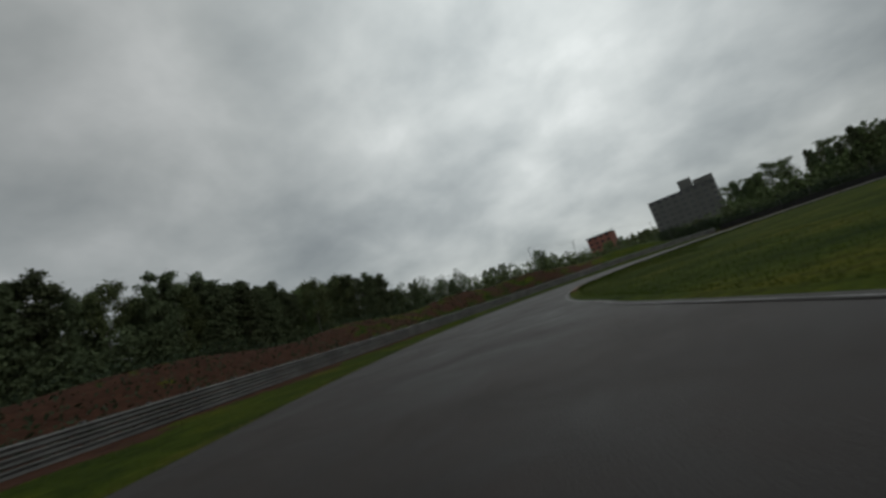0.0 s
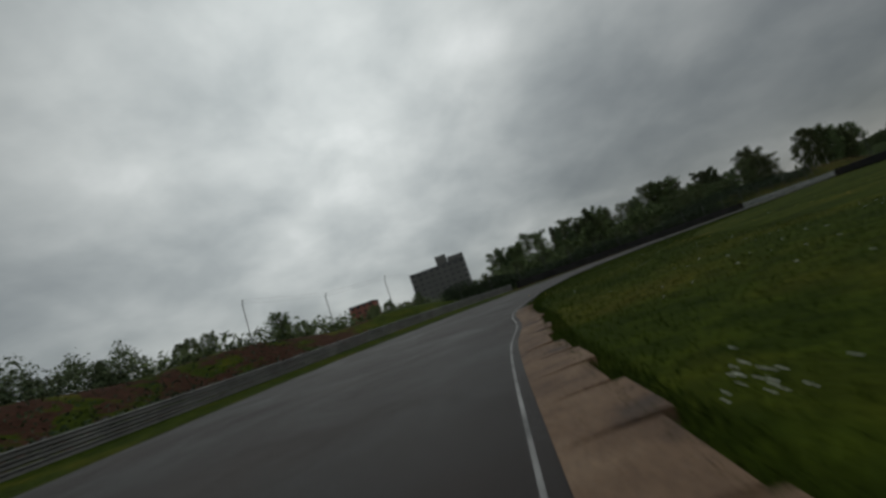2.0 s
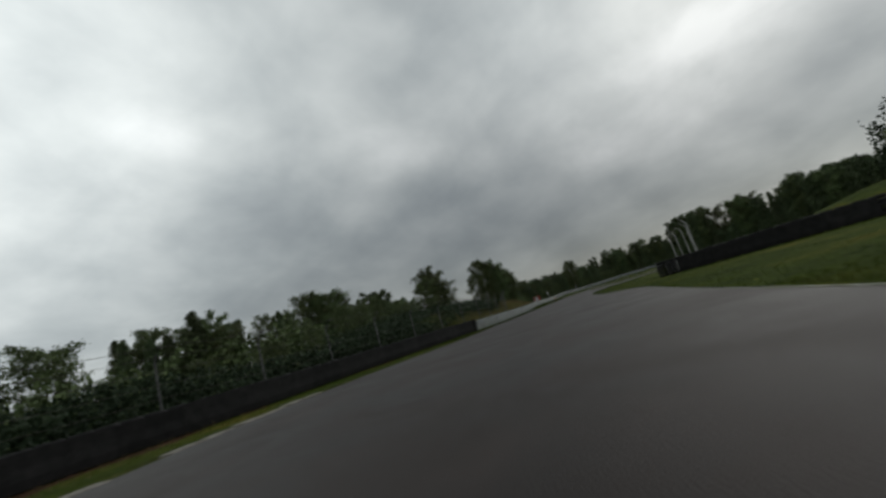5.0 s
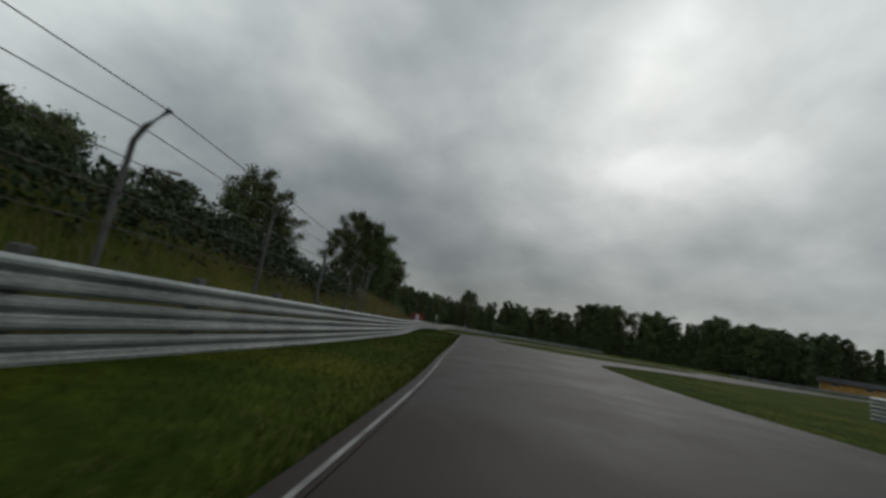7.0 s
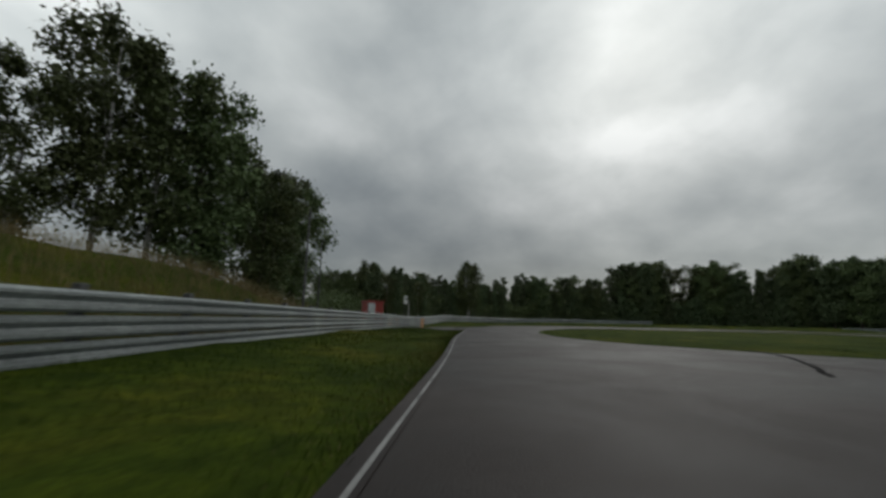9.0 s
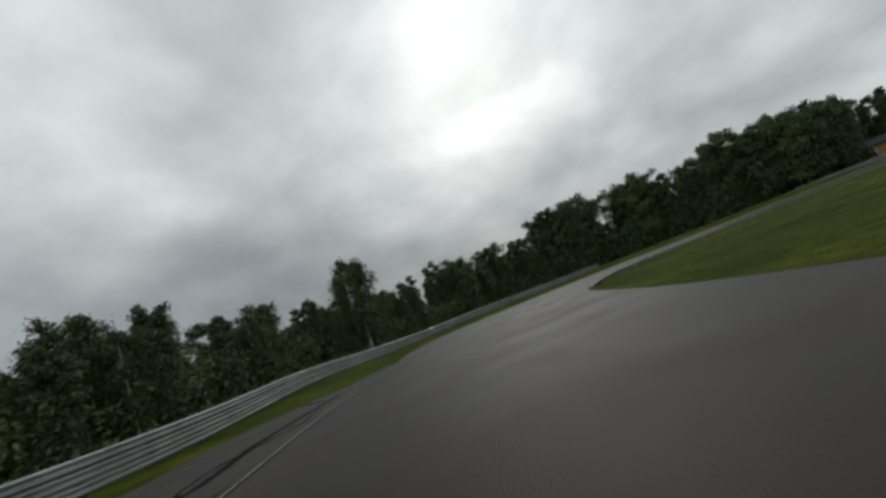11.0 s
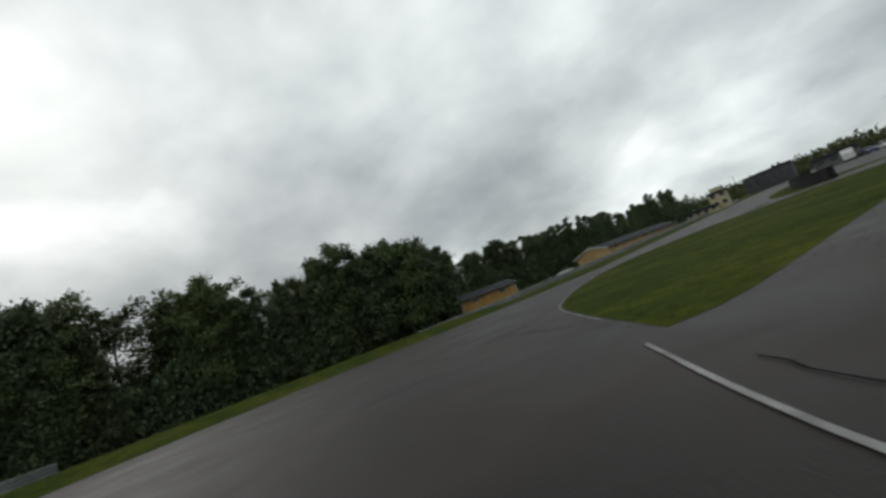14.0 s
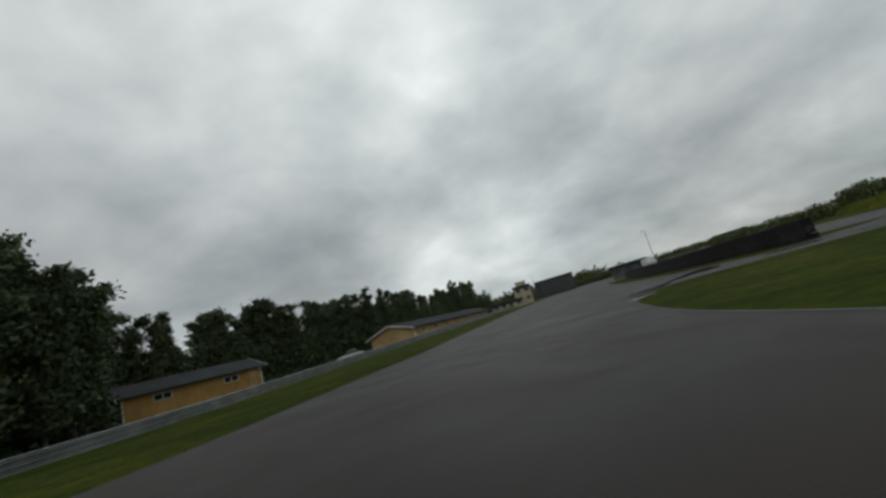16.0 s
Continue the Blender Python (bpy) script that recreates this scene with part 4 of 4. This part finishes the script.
def bent_fence(line, spacing, height, lean, label, wires=5, mat=None):
    """Tall posts whose tops bend over the track, with straight wires between them."""
    root = empty("wire_fence", label=label, category="fence")
    pts = spline(line, spacing)
    n = normals(pts) * lean
    tops = []
    for (x, y), m in zip(pts, n):
        z = float(ground_height([x], [y])[0][0])
        path = [(x, y, z - 0.3), (x, y, z + height * 0.4), (x, y, z + height - 0.62), (x + m[0] * 0.12, y + m[1] * 0.12, z + height - 0.38), (x + m[0] * 0.44, y + m[1] * 0.44, z + height - 0.08)]
        part("fence_post", *tube(path, [0.045, 0.045, 0.045, 0.045, 0.045], 8), mat or M_POST, root)
        tops.append([(x + m[0] * 0.42, y + m[1] * 0.42, z + height - 0.10), (x + m[0] * 0.12, y + m[1] * 0.12, z + height - 0.42)] + [(x + m[0] * 0.05, y + m[1] * 0.05, z + height - 0.42 - 0.5 * k) for k in (1, 2, 3)])
    for k in range(wires):
        for a, b in zip(tops[:-1], tops[1:]):
            p, q = np.array(a[k]), np.array(b[k])
            mid = (p + q) / 2 - np.array([0, 0, 0.04])
            part("wire", *tube([p, mid, q], [0.009, 0.009, 0.009], 4), M_WIRE, root)
    return root


bent_fence(first((40, 77.5), (50, 74.6), (60, 72.0), (72, 68.6)) + [(84, 64.8), (92, 65.7), (98, 67.0), (106, 69.1), (112, 71.4), (119, 74.6)], 4.6, 3.3, -1, "tall rusty wire fence with posts bent over the track")
bent_fence(first((88, 42.9), (93, 41.2), (98, 40.2), (103, 39.3)), 3.7, 3.9, 1, "pale tall posts bent over a guard rail", 1, M_CONC)
bent_fence(first((14, 76), (26, 79), (40, 83)), 9.0, 4.6, -1, "dark fence posts above the hedge", 2)


def mast(x, y, height, label, head=True, r=0.06, mat=None):
    root = empty("lamp_post" if head else "pole", label=label, category="lamp post" if head else "pole")
    z = float(ground_height([x], [y])[0][0])
    part("pole_shaft", *tube([(x, y, z - 0.3), (x, y, z + height * 0.5), (x, y, z + height)], [r, r * 0.8, r * 0.6], 8), mat or M_POST, root)
    if head:
        part("arm", *tube([(x, y, z + height - 0.05), (x + 0.35, y - 0.35, z + height + 0.12), (x + 0.7, y - 0.7, z + height + 0.15)], [0.035, 0.03, 0.03], 6), M_POST, root)
        part("lamp_head", *box(x + 0.85, y - 0.85, z + height + 0.10, 0.62, 0.24, 0.14, -math.pi / 4, 0.03), M_CONC, root, "pale grey lamp housing")
    return root


mast(103.2, 79.4, 3.6, "grey street lamp on the bank above the rail")
mast(136.4, 76.4, 4.4, "slim grey pole on the green bank", False, 0.05)
mast(150.2, 84.8, 6.4, "slim grey pole beside a birch", False, 0.07)
mast(143.0, -137.5, 13.5, "tall floodlight mast behind the paddock", True, 0.15)
mast(188.6, -127.7, 9.0, "tall street lamp near the control tower", True, 0.1)
mast(153.7, 78.85, 2.2, "short pale grey marker pole behind the rail", False, 0.065, M_CONC)

M_WHITE = material("white_board", [(0.3, (0.62, 0.62, 0.60)), (0.7, (0.78, 0.78, 0.76))], 2, 20, 0.5, bump=0.05)
M_BLACK = material("black_paint", [(0.3, (0.008, 0.008, 0.008)), (0.7, (0.02, 0.02, 0.02))], 2, 20, 0.5, bump=0)
M_RED = material("faded_red_paint", [(0.3, (0.22, 0.025, 0.02)), (0.7, (0.36, 0.05, 0.035))], 1.2, 18, 0.6, bump=0.1)
M_GREYP = material("grey_panel", [(0.3, (0.36, 0.38, 0.39)), (0.7, (0.50, 0.52, 0.53))], 1.2, 18, 0.6, bump=0.1)
M_GLASS = material("dark_window_glass", [(0.3, (0.012, 0.014, 0.016)), (0.7, (0.03, 0.033, 0.036))], 0.6, 4, 0.08, bump=0)


def number_sign():
    root = empty("corner_sign", pose(152.1, 78.5, 0.22, 0, 0, 76), label="white board with the black number 9 on a post", category="sign")
    part("board", *box(0, 0, 1.66, 0.03, 0.42, 0.58, 0, 0.0), M_WHITE, root)
    part("sign_post", *tube([(0.05, 0, -0.3), (0.05, 0, 1.2), (0.05, 0, 2.2)], [0.03, 0.03, 0.03], 8), M_POST, root)
    cu = bpy.data.curves.new("digit", "FONT")
    cu.body, cu.size, cu.extrude, cu.offset, cu.align_x = "9", 0.70, 0.004, 0.016, "CENTER"
    ob = new("digit", cu)
    me = bpy.data.meshes.new_from_object(ob)
    bpy.data.objects.remove(ob)
    me.materials.clear()
    me.materials.append(M_BLACK)
    d = new("digit", me)
    d.parent = root
    d.matrix_basis = Matrix.Translation((-0.022, 0, 1.715)) @ pose(0, 0, 0, 90, 0, -90)
    tagged(d, "black painted digit")


number_sign()


def shed(x, y, rot, label):
    root = empty("shed", pose(x, y, float(ground_height([x], [y])[0][0]) - 0.05, 0, 0, rot), label=label, category="shed")
    part("wall", *box(0, 0, 0, 1.45, 1.3, 1.95, 0, 0.02), M_RED, root)
    roof = part("roof", *box(0, 0, 1.95, 1.62, 1.48, 0.08, 0, 0.03), M_RED, root)
    part("roof_edge", *box(0, -0.745, 1.93, 1.64, 0.03, 0.11), M_RED, roof)
    door = part("door", *box(-0.42, -0.69, 0.05, 0.62, 0.08, 1.78), M_GREYP, root, "pale grey sheet door")
    part("door_handle", *box(-0.2, -0.745, 0.85, 0.04, 0.05, 0.14), M_BLACK, door, "small dark handle")
    for z in (0.35, 1.45):
        part("hinge", *box(-0.70, -0.735, z, 0.10, 0.02, 0.06), M_BLACK, door, "dark strap hinge")
    for x in (0.14, 0.36, 0.58):
        part("cover_strip", *box(x, -0.66, 0.02, 0.05, 0.02, 1.9), M_RED, root)
    return root


shed(156.0, 83.1, -38, "small red shed with a pale grey door")


# ---------------------------------------------------------------- houses
M_OCHRE = material("ochre_wood_siding", [(0.3, (0.30, 0.165, 0.045)), (0.55, (0.42, 0.24, 0.07)), (0.75, (0.47, 0.28, 0.09))], 0.5, 14, 0.8, bump=0.15)
M_OCHRE2 = material("pale_ochre_siding", [(0.3, (0.34, 0.215, 0.09)), (0.55, (0.44, 0.29, 0.13)), (0.75, (0.50, 0.34, 0.16))], 0.5, 14, 0.8, bump=0.15)
M_ROOF = material("dark_roofing", [(0.3, (0.026, 0.028, 0.031)), (0.7, (0.052, 0.056, 0.060))], 0.6, 16, 0.9, bump=0.2, spec=0.15)
# gables of the near house: brown wood, darkened in colour for the shaded side
M_BROWN_SHADED = material("shaded_brown_siding", [(0.3, (0.045, 0.028, 0.018)), (0.7, (0.09, 0.055, 0.035))], 0.8, 14, 0.8, bump=0.2)
M_TRIM = material("white_trim", [(0.3, (0.55, 0.54, 0.50)), (0.7, (0.72, 0.71, 0.67))], 2, 20, 0.6, bump=0.05)


def house(corner, along, length, depth, eaves, ridge, mat, gable_mat, label, windows, door_at=None, base=None):
    """A long low timber house. corner: the near corner; the front runs along, the depth lies to its left."""
    a = np.array(along) / np.hypot(*along)
    rot = math.degrees(math.atan2(a[1], a[0]))
    z = (float(slope(*corner)) if base is None else base)
    root = empty("timber_house", pose(corner[0], corner[1], z, 0, 0, rot), label=label, category="house", group="yellow timber houses")
    L, Dp = length, depth
    # walls with thickness; board edges stand proud as battens
    part("front_wall", *box(L / 2, 0.06, -0.3, L, 0.12, eaves + 0.3), mat, root)
    part("back_wall", *box(L / 2, Dp - 0.06, -0.3, L, 0.12, eaves + 0.3), mat, root)
    for nm, x in (("gable_wall", 0.06), ("gable_wall", L - 0.06)):
        v = [(x - 0.06, 0.12, -0.3), (x - 0.06, Dp - 0.12, -0.3), (x - 0.06, Dp - 0.12, eaves), (x - 0.06, Dp / 2, ridge - 0.05), (x - 0.06, 0.12, eaves)]
        v += [(p + 0.12, q, r) for p, q, r in v]
        f = [(4, 3, 2, 1, 0), (5, 6, 7, 8, 9)] + [(k, (k + 1) % 5, 5 + (k + 1) % 5, 5 + k) for k in range(5)]
        part(nm, v, f, gable_mat, root)
    over = 0.55
    for nm, s0, s1 in (("roof_slope", -over, Dp / 2), ("roof_slope", Dp + over, Dp / 2)):
        z0 = eaves - (ridge - eaves) * over / (Dp / 2)
        v = [(-over, s0, z0), (L + over, s0, z0), (L + over, s1, ridge), (-over, s1, ridge)]
        v += [(p, q, r + 0.12) for p, q, r in v]
        f = [(0, 1, 2, 3), (7, 6, 5, 4)] + [(k, 4 + k, 4 + (k + 1) % 4, (k + 1) % 4) for k in range(4)]
        part(nm, v, f, M_ROOF, root)
    for y0, y1 in ((-over, Dp / 2), (Dp + over, Dp / 2)):
        z0 = eaves - (ridge - eaves) * over / (Dp / 2)
        for x in (-over - 0.03, L + over + 0.03):
            v = [(x - 0.02, y0, z0 - 0.08), (x + 0.02, y0, z0 - 0.08), (x + 0.02, y1, ridge - 0.08), (x - 0.02, y1, ridge - 0.08)]
            v += [(p, q, r + 0.22) for p, q, r in v]
            f = [(3, 2, 1, 0), (4, 5, 6, 7)] + [(k, (k + 1) % 4, 4 + (k + 1) % 4, 4 + k) for k in range(4)]
            part("barge_board", v, f, M_TRIM, root, "white barge board")
    for x in (0.05, L - 0.05):
        part("corner_board", *box(x, -0.015, -0.1, 0.14, 0.04, eaves + 0.05), M_TRIM, root, "white corner board")
    for x, w, h, sill in windows:
        win = part("window_frame", *joined(box(x, -0.03, sill - 0.07, w + 0.16, 0.07, 0.07), box(x, -0.03, sill + h, w + 0.16, 0.07, 0.07), box(x - w / 2 - 0.04, -0.03, sill, 0.08, 0.07, h), box(x + w / 2 + 0.04, -0.03, sill, 0.08, 0.07, h), box(x, -0.03, sill, 0.07, 0.07, h)), M_TRIM, root, "white window frame")
        for k in (-1, 1):
            part("pane", *box(x + k * (w / 4 + 0.01), -0.012, sill, w / 2 - 0.05, 0.02, h), M_GLASS, win, "dark window pane")
    if door_at is not None:
        d = part("door", *box(door_at, -0.03, 0.0, 0.95, 0.06, 2.0), M_OCHRE2, root, "pale wooden door")
        part("door_handle", *box(door_at + 0.35, -0.08, 1.0, 0.12, 0.04, 0.03), M_BLACK, d)
    # battens over the board joints
    me = None
    for x in np.arange(0.35, L - 0.2, 0.6):
        if any(abs(x - w[0]) < w[1] / 2 + 0.2 for w in windows):
            continue
        if me is None:
            ob = part("batten", *box(0, -0.008, -0.1, 0.05, 0.016, eaves - 0.06), mat, root)
            me = ob.data
        else:
            ob = new("batten", me)
            ob.parent = root
        ob.matrix_basis = Matrix.Translation((x, 0, 0))
    return root


house((238.3, -13.0), (-6.3, -12.3), 13.8, 6.2, 2.35, 3.5, M_OCHRE, M_BROWN_SHADED, "yellow timber house with dark roof and white windows", [(3.4, 1.5, 0.55, 1.35), (10.2, 1.5, 0.55, 1.35)], 12.6, 0.85)
house((218.4, -51.2), (-4.17, -9.08), 30.0, 10.6, 2.5, 3.9, M_OCHRE2, M_OCHRE2, "long pale yellow timber house with dark roof", [(3 + 4.0 * k, 1.2, 0.45, 1.6) for k in range(7)], None, 0.9)


def block_building(name, cx, cy, rot, w, d, h, mat, label, bays, floors, z0=0.0, extras=(), glass=M_GLASS, rib=True):
    """A plain building with ribs or window rows on its front (local -y) and sides."""
    root = empty(name, pose(cx, cy, z0, 0, 0, rot), label=label, category="building")
    part("wall", *box(0, 0, -1, w, d, h + 1), mat, root)
    part("roof_edge", *joined(box(0, -d / 2, h - 0.6, w + 0.5, 0.5, 0.9), box(0, d / 2, h - 0.6, w + 0.5, 0.5, 0.9), box(-w / 2, 0, h - 0.6, 0.5, d - 0.5, 0.9), box(w / 2, 0, h - 0.6, 0.5, d - 0.5, 0.9)), M_ROOF, root)
    for k in range(bays):
        x = -w / 2 + w * (k + 0.5) / bays
        if rib:
            part("pilaster", *box(-w / 2 + w * k / bays + 0.3, -d / 2 - 0.25, 0, 0.7, 0.5, h - 1), mat, root)
        for fl in range(floors):
            zz = h * (fl + 0.35) / floors
            part("window", *box(x, -d / 2 - 0.02, zz, w / bays * 0.5, 0.06, h / floors * 0.42), glass, root, "dark window")
    for ex, ey, ew, ed, eh in extras:
        part("roof_house", *box(ex, ey, h, ew, ed, eh, 0, 0.1), mat, root)
    return root


M_PLASTER = material("grey_plaster", [(0.3, (0.082, 0.083, 0.080)), (0.7, (0.132, 0.132, 0.126))], 0.15, 2, 0.85, bump=0.1)
M_BRICK = material("red_brick_far", [(0.3, (0.16, 0.055, 0.04)), (0.7, (0.25, 0.09, 0.065))], 0.2, 3, 0.85, bump=0.1)
M_CREAM = material("cream_plaster", [(0.3, (0.36, 0.31, 0.20)), (0.7, (0.50, 0.44, 0.30))], 0.4, 8, 0.8, bump=0.1)
M_DARKMETAL = material("dark_cladding", [(0.3, (0.03, 0.032, 0.036)), (0.7, (0.06, 0.063, 0.068))], 0.3, 6, 0.5, bump=0.1)
block_building("office_block", 78.3, 334.2, -10, 46, 16, 33, M_PLASTER, "tall grey office block with ribbed front", 9, 8, 2.0, [(5, 0, 9, 10, 8), (16.5, 0, 13, 15.6, 4.5)])
block_building("brick_block", 14.9, 291.1, -16, 17, 13, 20.5, M_BRICK, "red brick block above the trees", 4, 6, 2.0, (), M_GLASS, False)
block_building("long_hall", 177, -162, 172, 16, 10, 6.2, M_DARKMETAL, "dark clad long hall on the rise", 6, 1, 4.4, (), M_GLASS, True)
block_building("pavilion", 111, -145, 151, 11, 7, 3.0, M_CREAM, "pale pavilion on the rise", 5, 1, 4.6, (), M_GLASS, False)
block_building("control_tower", 194.6, -106.6, 176, 5, 5, 5.0, M_CREAM, "yellow control tower beside the straight", 2, 2, 2.9, [(0, 0, 3.2, 3.2, 1.6)], M_GLASS, False)
block_building("pit_hut", 200.2, -103.4, 178, 9, 4, 1.9, M_CREAM, "low pale hut beside the straight", 4, 1, 2.5, (), M_GLASS, False)
block_building("pit_garage", 169.3, -84.5, 162, 8, 6, 2.6, M_PLASTER, "low grey pit garage in the paddock", 3, 1, 2.1, (), M_DARKMETAL, False)


# ---------------------------------------------------------------- vehicles
def wheel(x, y, r, parent, w=0.2):
    v, f = [], []
    for k, (rr, yy) in enumerate(((r * 0.6, -w / 2), (r, -w / 2 + 0.02), (r, w / 2 - 0.02), (r * 0.6, w / 2))):
        for i in range(14):
            a = 2 * math.pi * i / 14
            v.append((x + rr * math.cos(a), y + yy, r + rr * math.sin(a)))
    for k in range(3):
        for i in range(14):
            j = (i + 1) % 14
            f.append((k * 14 + i, k * 14 + j, (k + 1) * 14 + j, (k + 1) * 14 + i))
    wh = part("wheel", v, f, M_TYRE, parent)
    rim = [(x + r * 0.6 * math.cos(2 * math.pi * i / 10), y + yy, r + r * 0.6 * math.sin(2 * math.pi * i / 10)) for yy in (-w / 2 + 0.01, w / 2 - 0.01) for i in range(10)]
    part("rim", rim, [tuple(range(10))[::-1], tuple(range(10, 20))] + [(i, (i + 1) % 10, 10 + (i + 1) % 10, 10 + i) for i in range(10)], M_STEEL, wh)


def car(x, y, rot, paint, label):
    root = empty("car", pose(x, y, float(ground_height([x], [y])[0][0]) + 0.03, 0, 0, rot), label=label, category="car", group="vehicles in the paddock")
    prof = [(-2.1, 0.28), (-2.15, 0.62), (-2.0, 0.86), (-1.25, 0.92), (1.05, 0.90), (1.95, 0.74), (2.12, 0.55), (2.1, 0.28)]
    roofp = [(-1.55, 0.90), (-1.0, 1.38), (0.25, 1.42), (1.0, 0.90)]
    def slab(pr, hw, inset):
        k = len(pr)
        v = [(p, -hw + (inset if q > 1.0 else 0), q) for p, q in pr] + [(p, hw - (inset if q > 1.0 else 0), q) for p, q in pr]
        return v, [tuple(range(k)), tuple(range(k, 2 * k))[::-1]] + [(i, k + i, k + (i + 1) % k, (i + 1) % k) for i in range(k)]
    part("body", *slab(prof, 0.85, 0), paint, root)
    part("cabin", *slab(roofp, 0.78, 0.12), M_GLASS, root, "dark glazed cabin")
    part("roof_panel", *box(-0.38, 0, 1.40, 1.25, 1.26, 0.05, 0, 0.02), paint, root)
    for sx in (-1.3, 1.3):
        for sy in (-0.76, 0.76):
            wheel(sx, sy, 0.31, root)
    for sy in (-0.6, 0.6):
        part("headlight", *box(2.03, sy, 0.56, 0.12, 0.3, 0.14, 0, 0.02), M_WHITE, root, "clear headlight")
        part("tail_light", *box(-2.1, sy, 0.62, 0.1, 0.26, 0.14, 0, 0.02), M_RED, root, "red tail light")
    return root


def van(x, y, rot, paint, label):
    root = empty("box_truck", pose(x, y, float(ground_height([x], [y])[0][0]) + 0.03, 0, 0, rot), label=label, category="truck", group="vehicles in the paddock")
    part("load_box", *box(-0.9, 0, 0.6, 3.6, 2.05, 2.0, 0, 0.05), paint, root)
    part("cab", *box(1.75, 0, 0.45, 1.6, 1.95, 1.6, 0, 0.25), paint, root)
    part("windscreen", *box(2.42, 0, 1.15, 0.14, 1.6, 0.65, 0, 0.02), M_GLASS, root, "dark windscreen")
    part("chassis", *box(0, 0, 0.35, 5.0, 1.5, 0.22), M_BLACK, root)
    for sx in (-1.7, 1.7):
        for sy in (-0.88, 0.88):
            wheel(sx, sy, 0.38, root, 0.24)
    return root


M_CARBLUE = material("blue_car_paint", [(0.3, (0.02, 0.03, 0.09)), (0.7, (0.03, 0.045, 0.12))], 1, 10, 0.25, 0.2, 0)
M_CARRED = material("red_car_paint", [(0.3, (0.28, 0.015, 0.015)), (0.7, (0.36, 0.025, 0.02))], 1, 10, 0.25, 0.1, 0)
M_CARWHITE = material("white_car_paint", [(0.3, (0.60, 0.60, 0.59)), (0.7, (0.74, 0.74, 0.73))], 1, 10, 0.25, 0.0, 0)
van(170.2, -68.4, 80, M_CARWHITE, "white box truck parked behind the tyre wall")
car(167.6, -67.4, 100, M_CARBLUE, "dark blue car parked behind the tyre wall")
car(165.0, -66.6, 95, M_CARWHITE, "white car parked behind the tyre wall")
car(162.6, -65.6, 90, M_CARRED, "red car parked behind the tyre wall")
car(159.6, -66.0, 92, M_CARWHITE, "white car in the paddock beside a red one")
car(227.4, -42.4, 20, M_CARWHITE, "white car parked beside the yellow house")
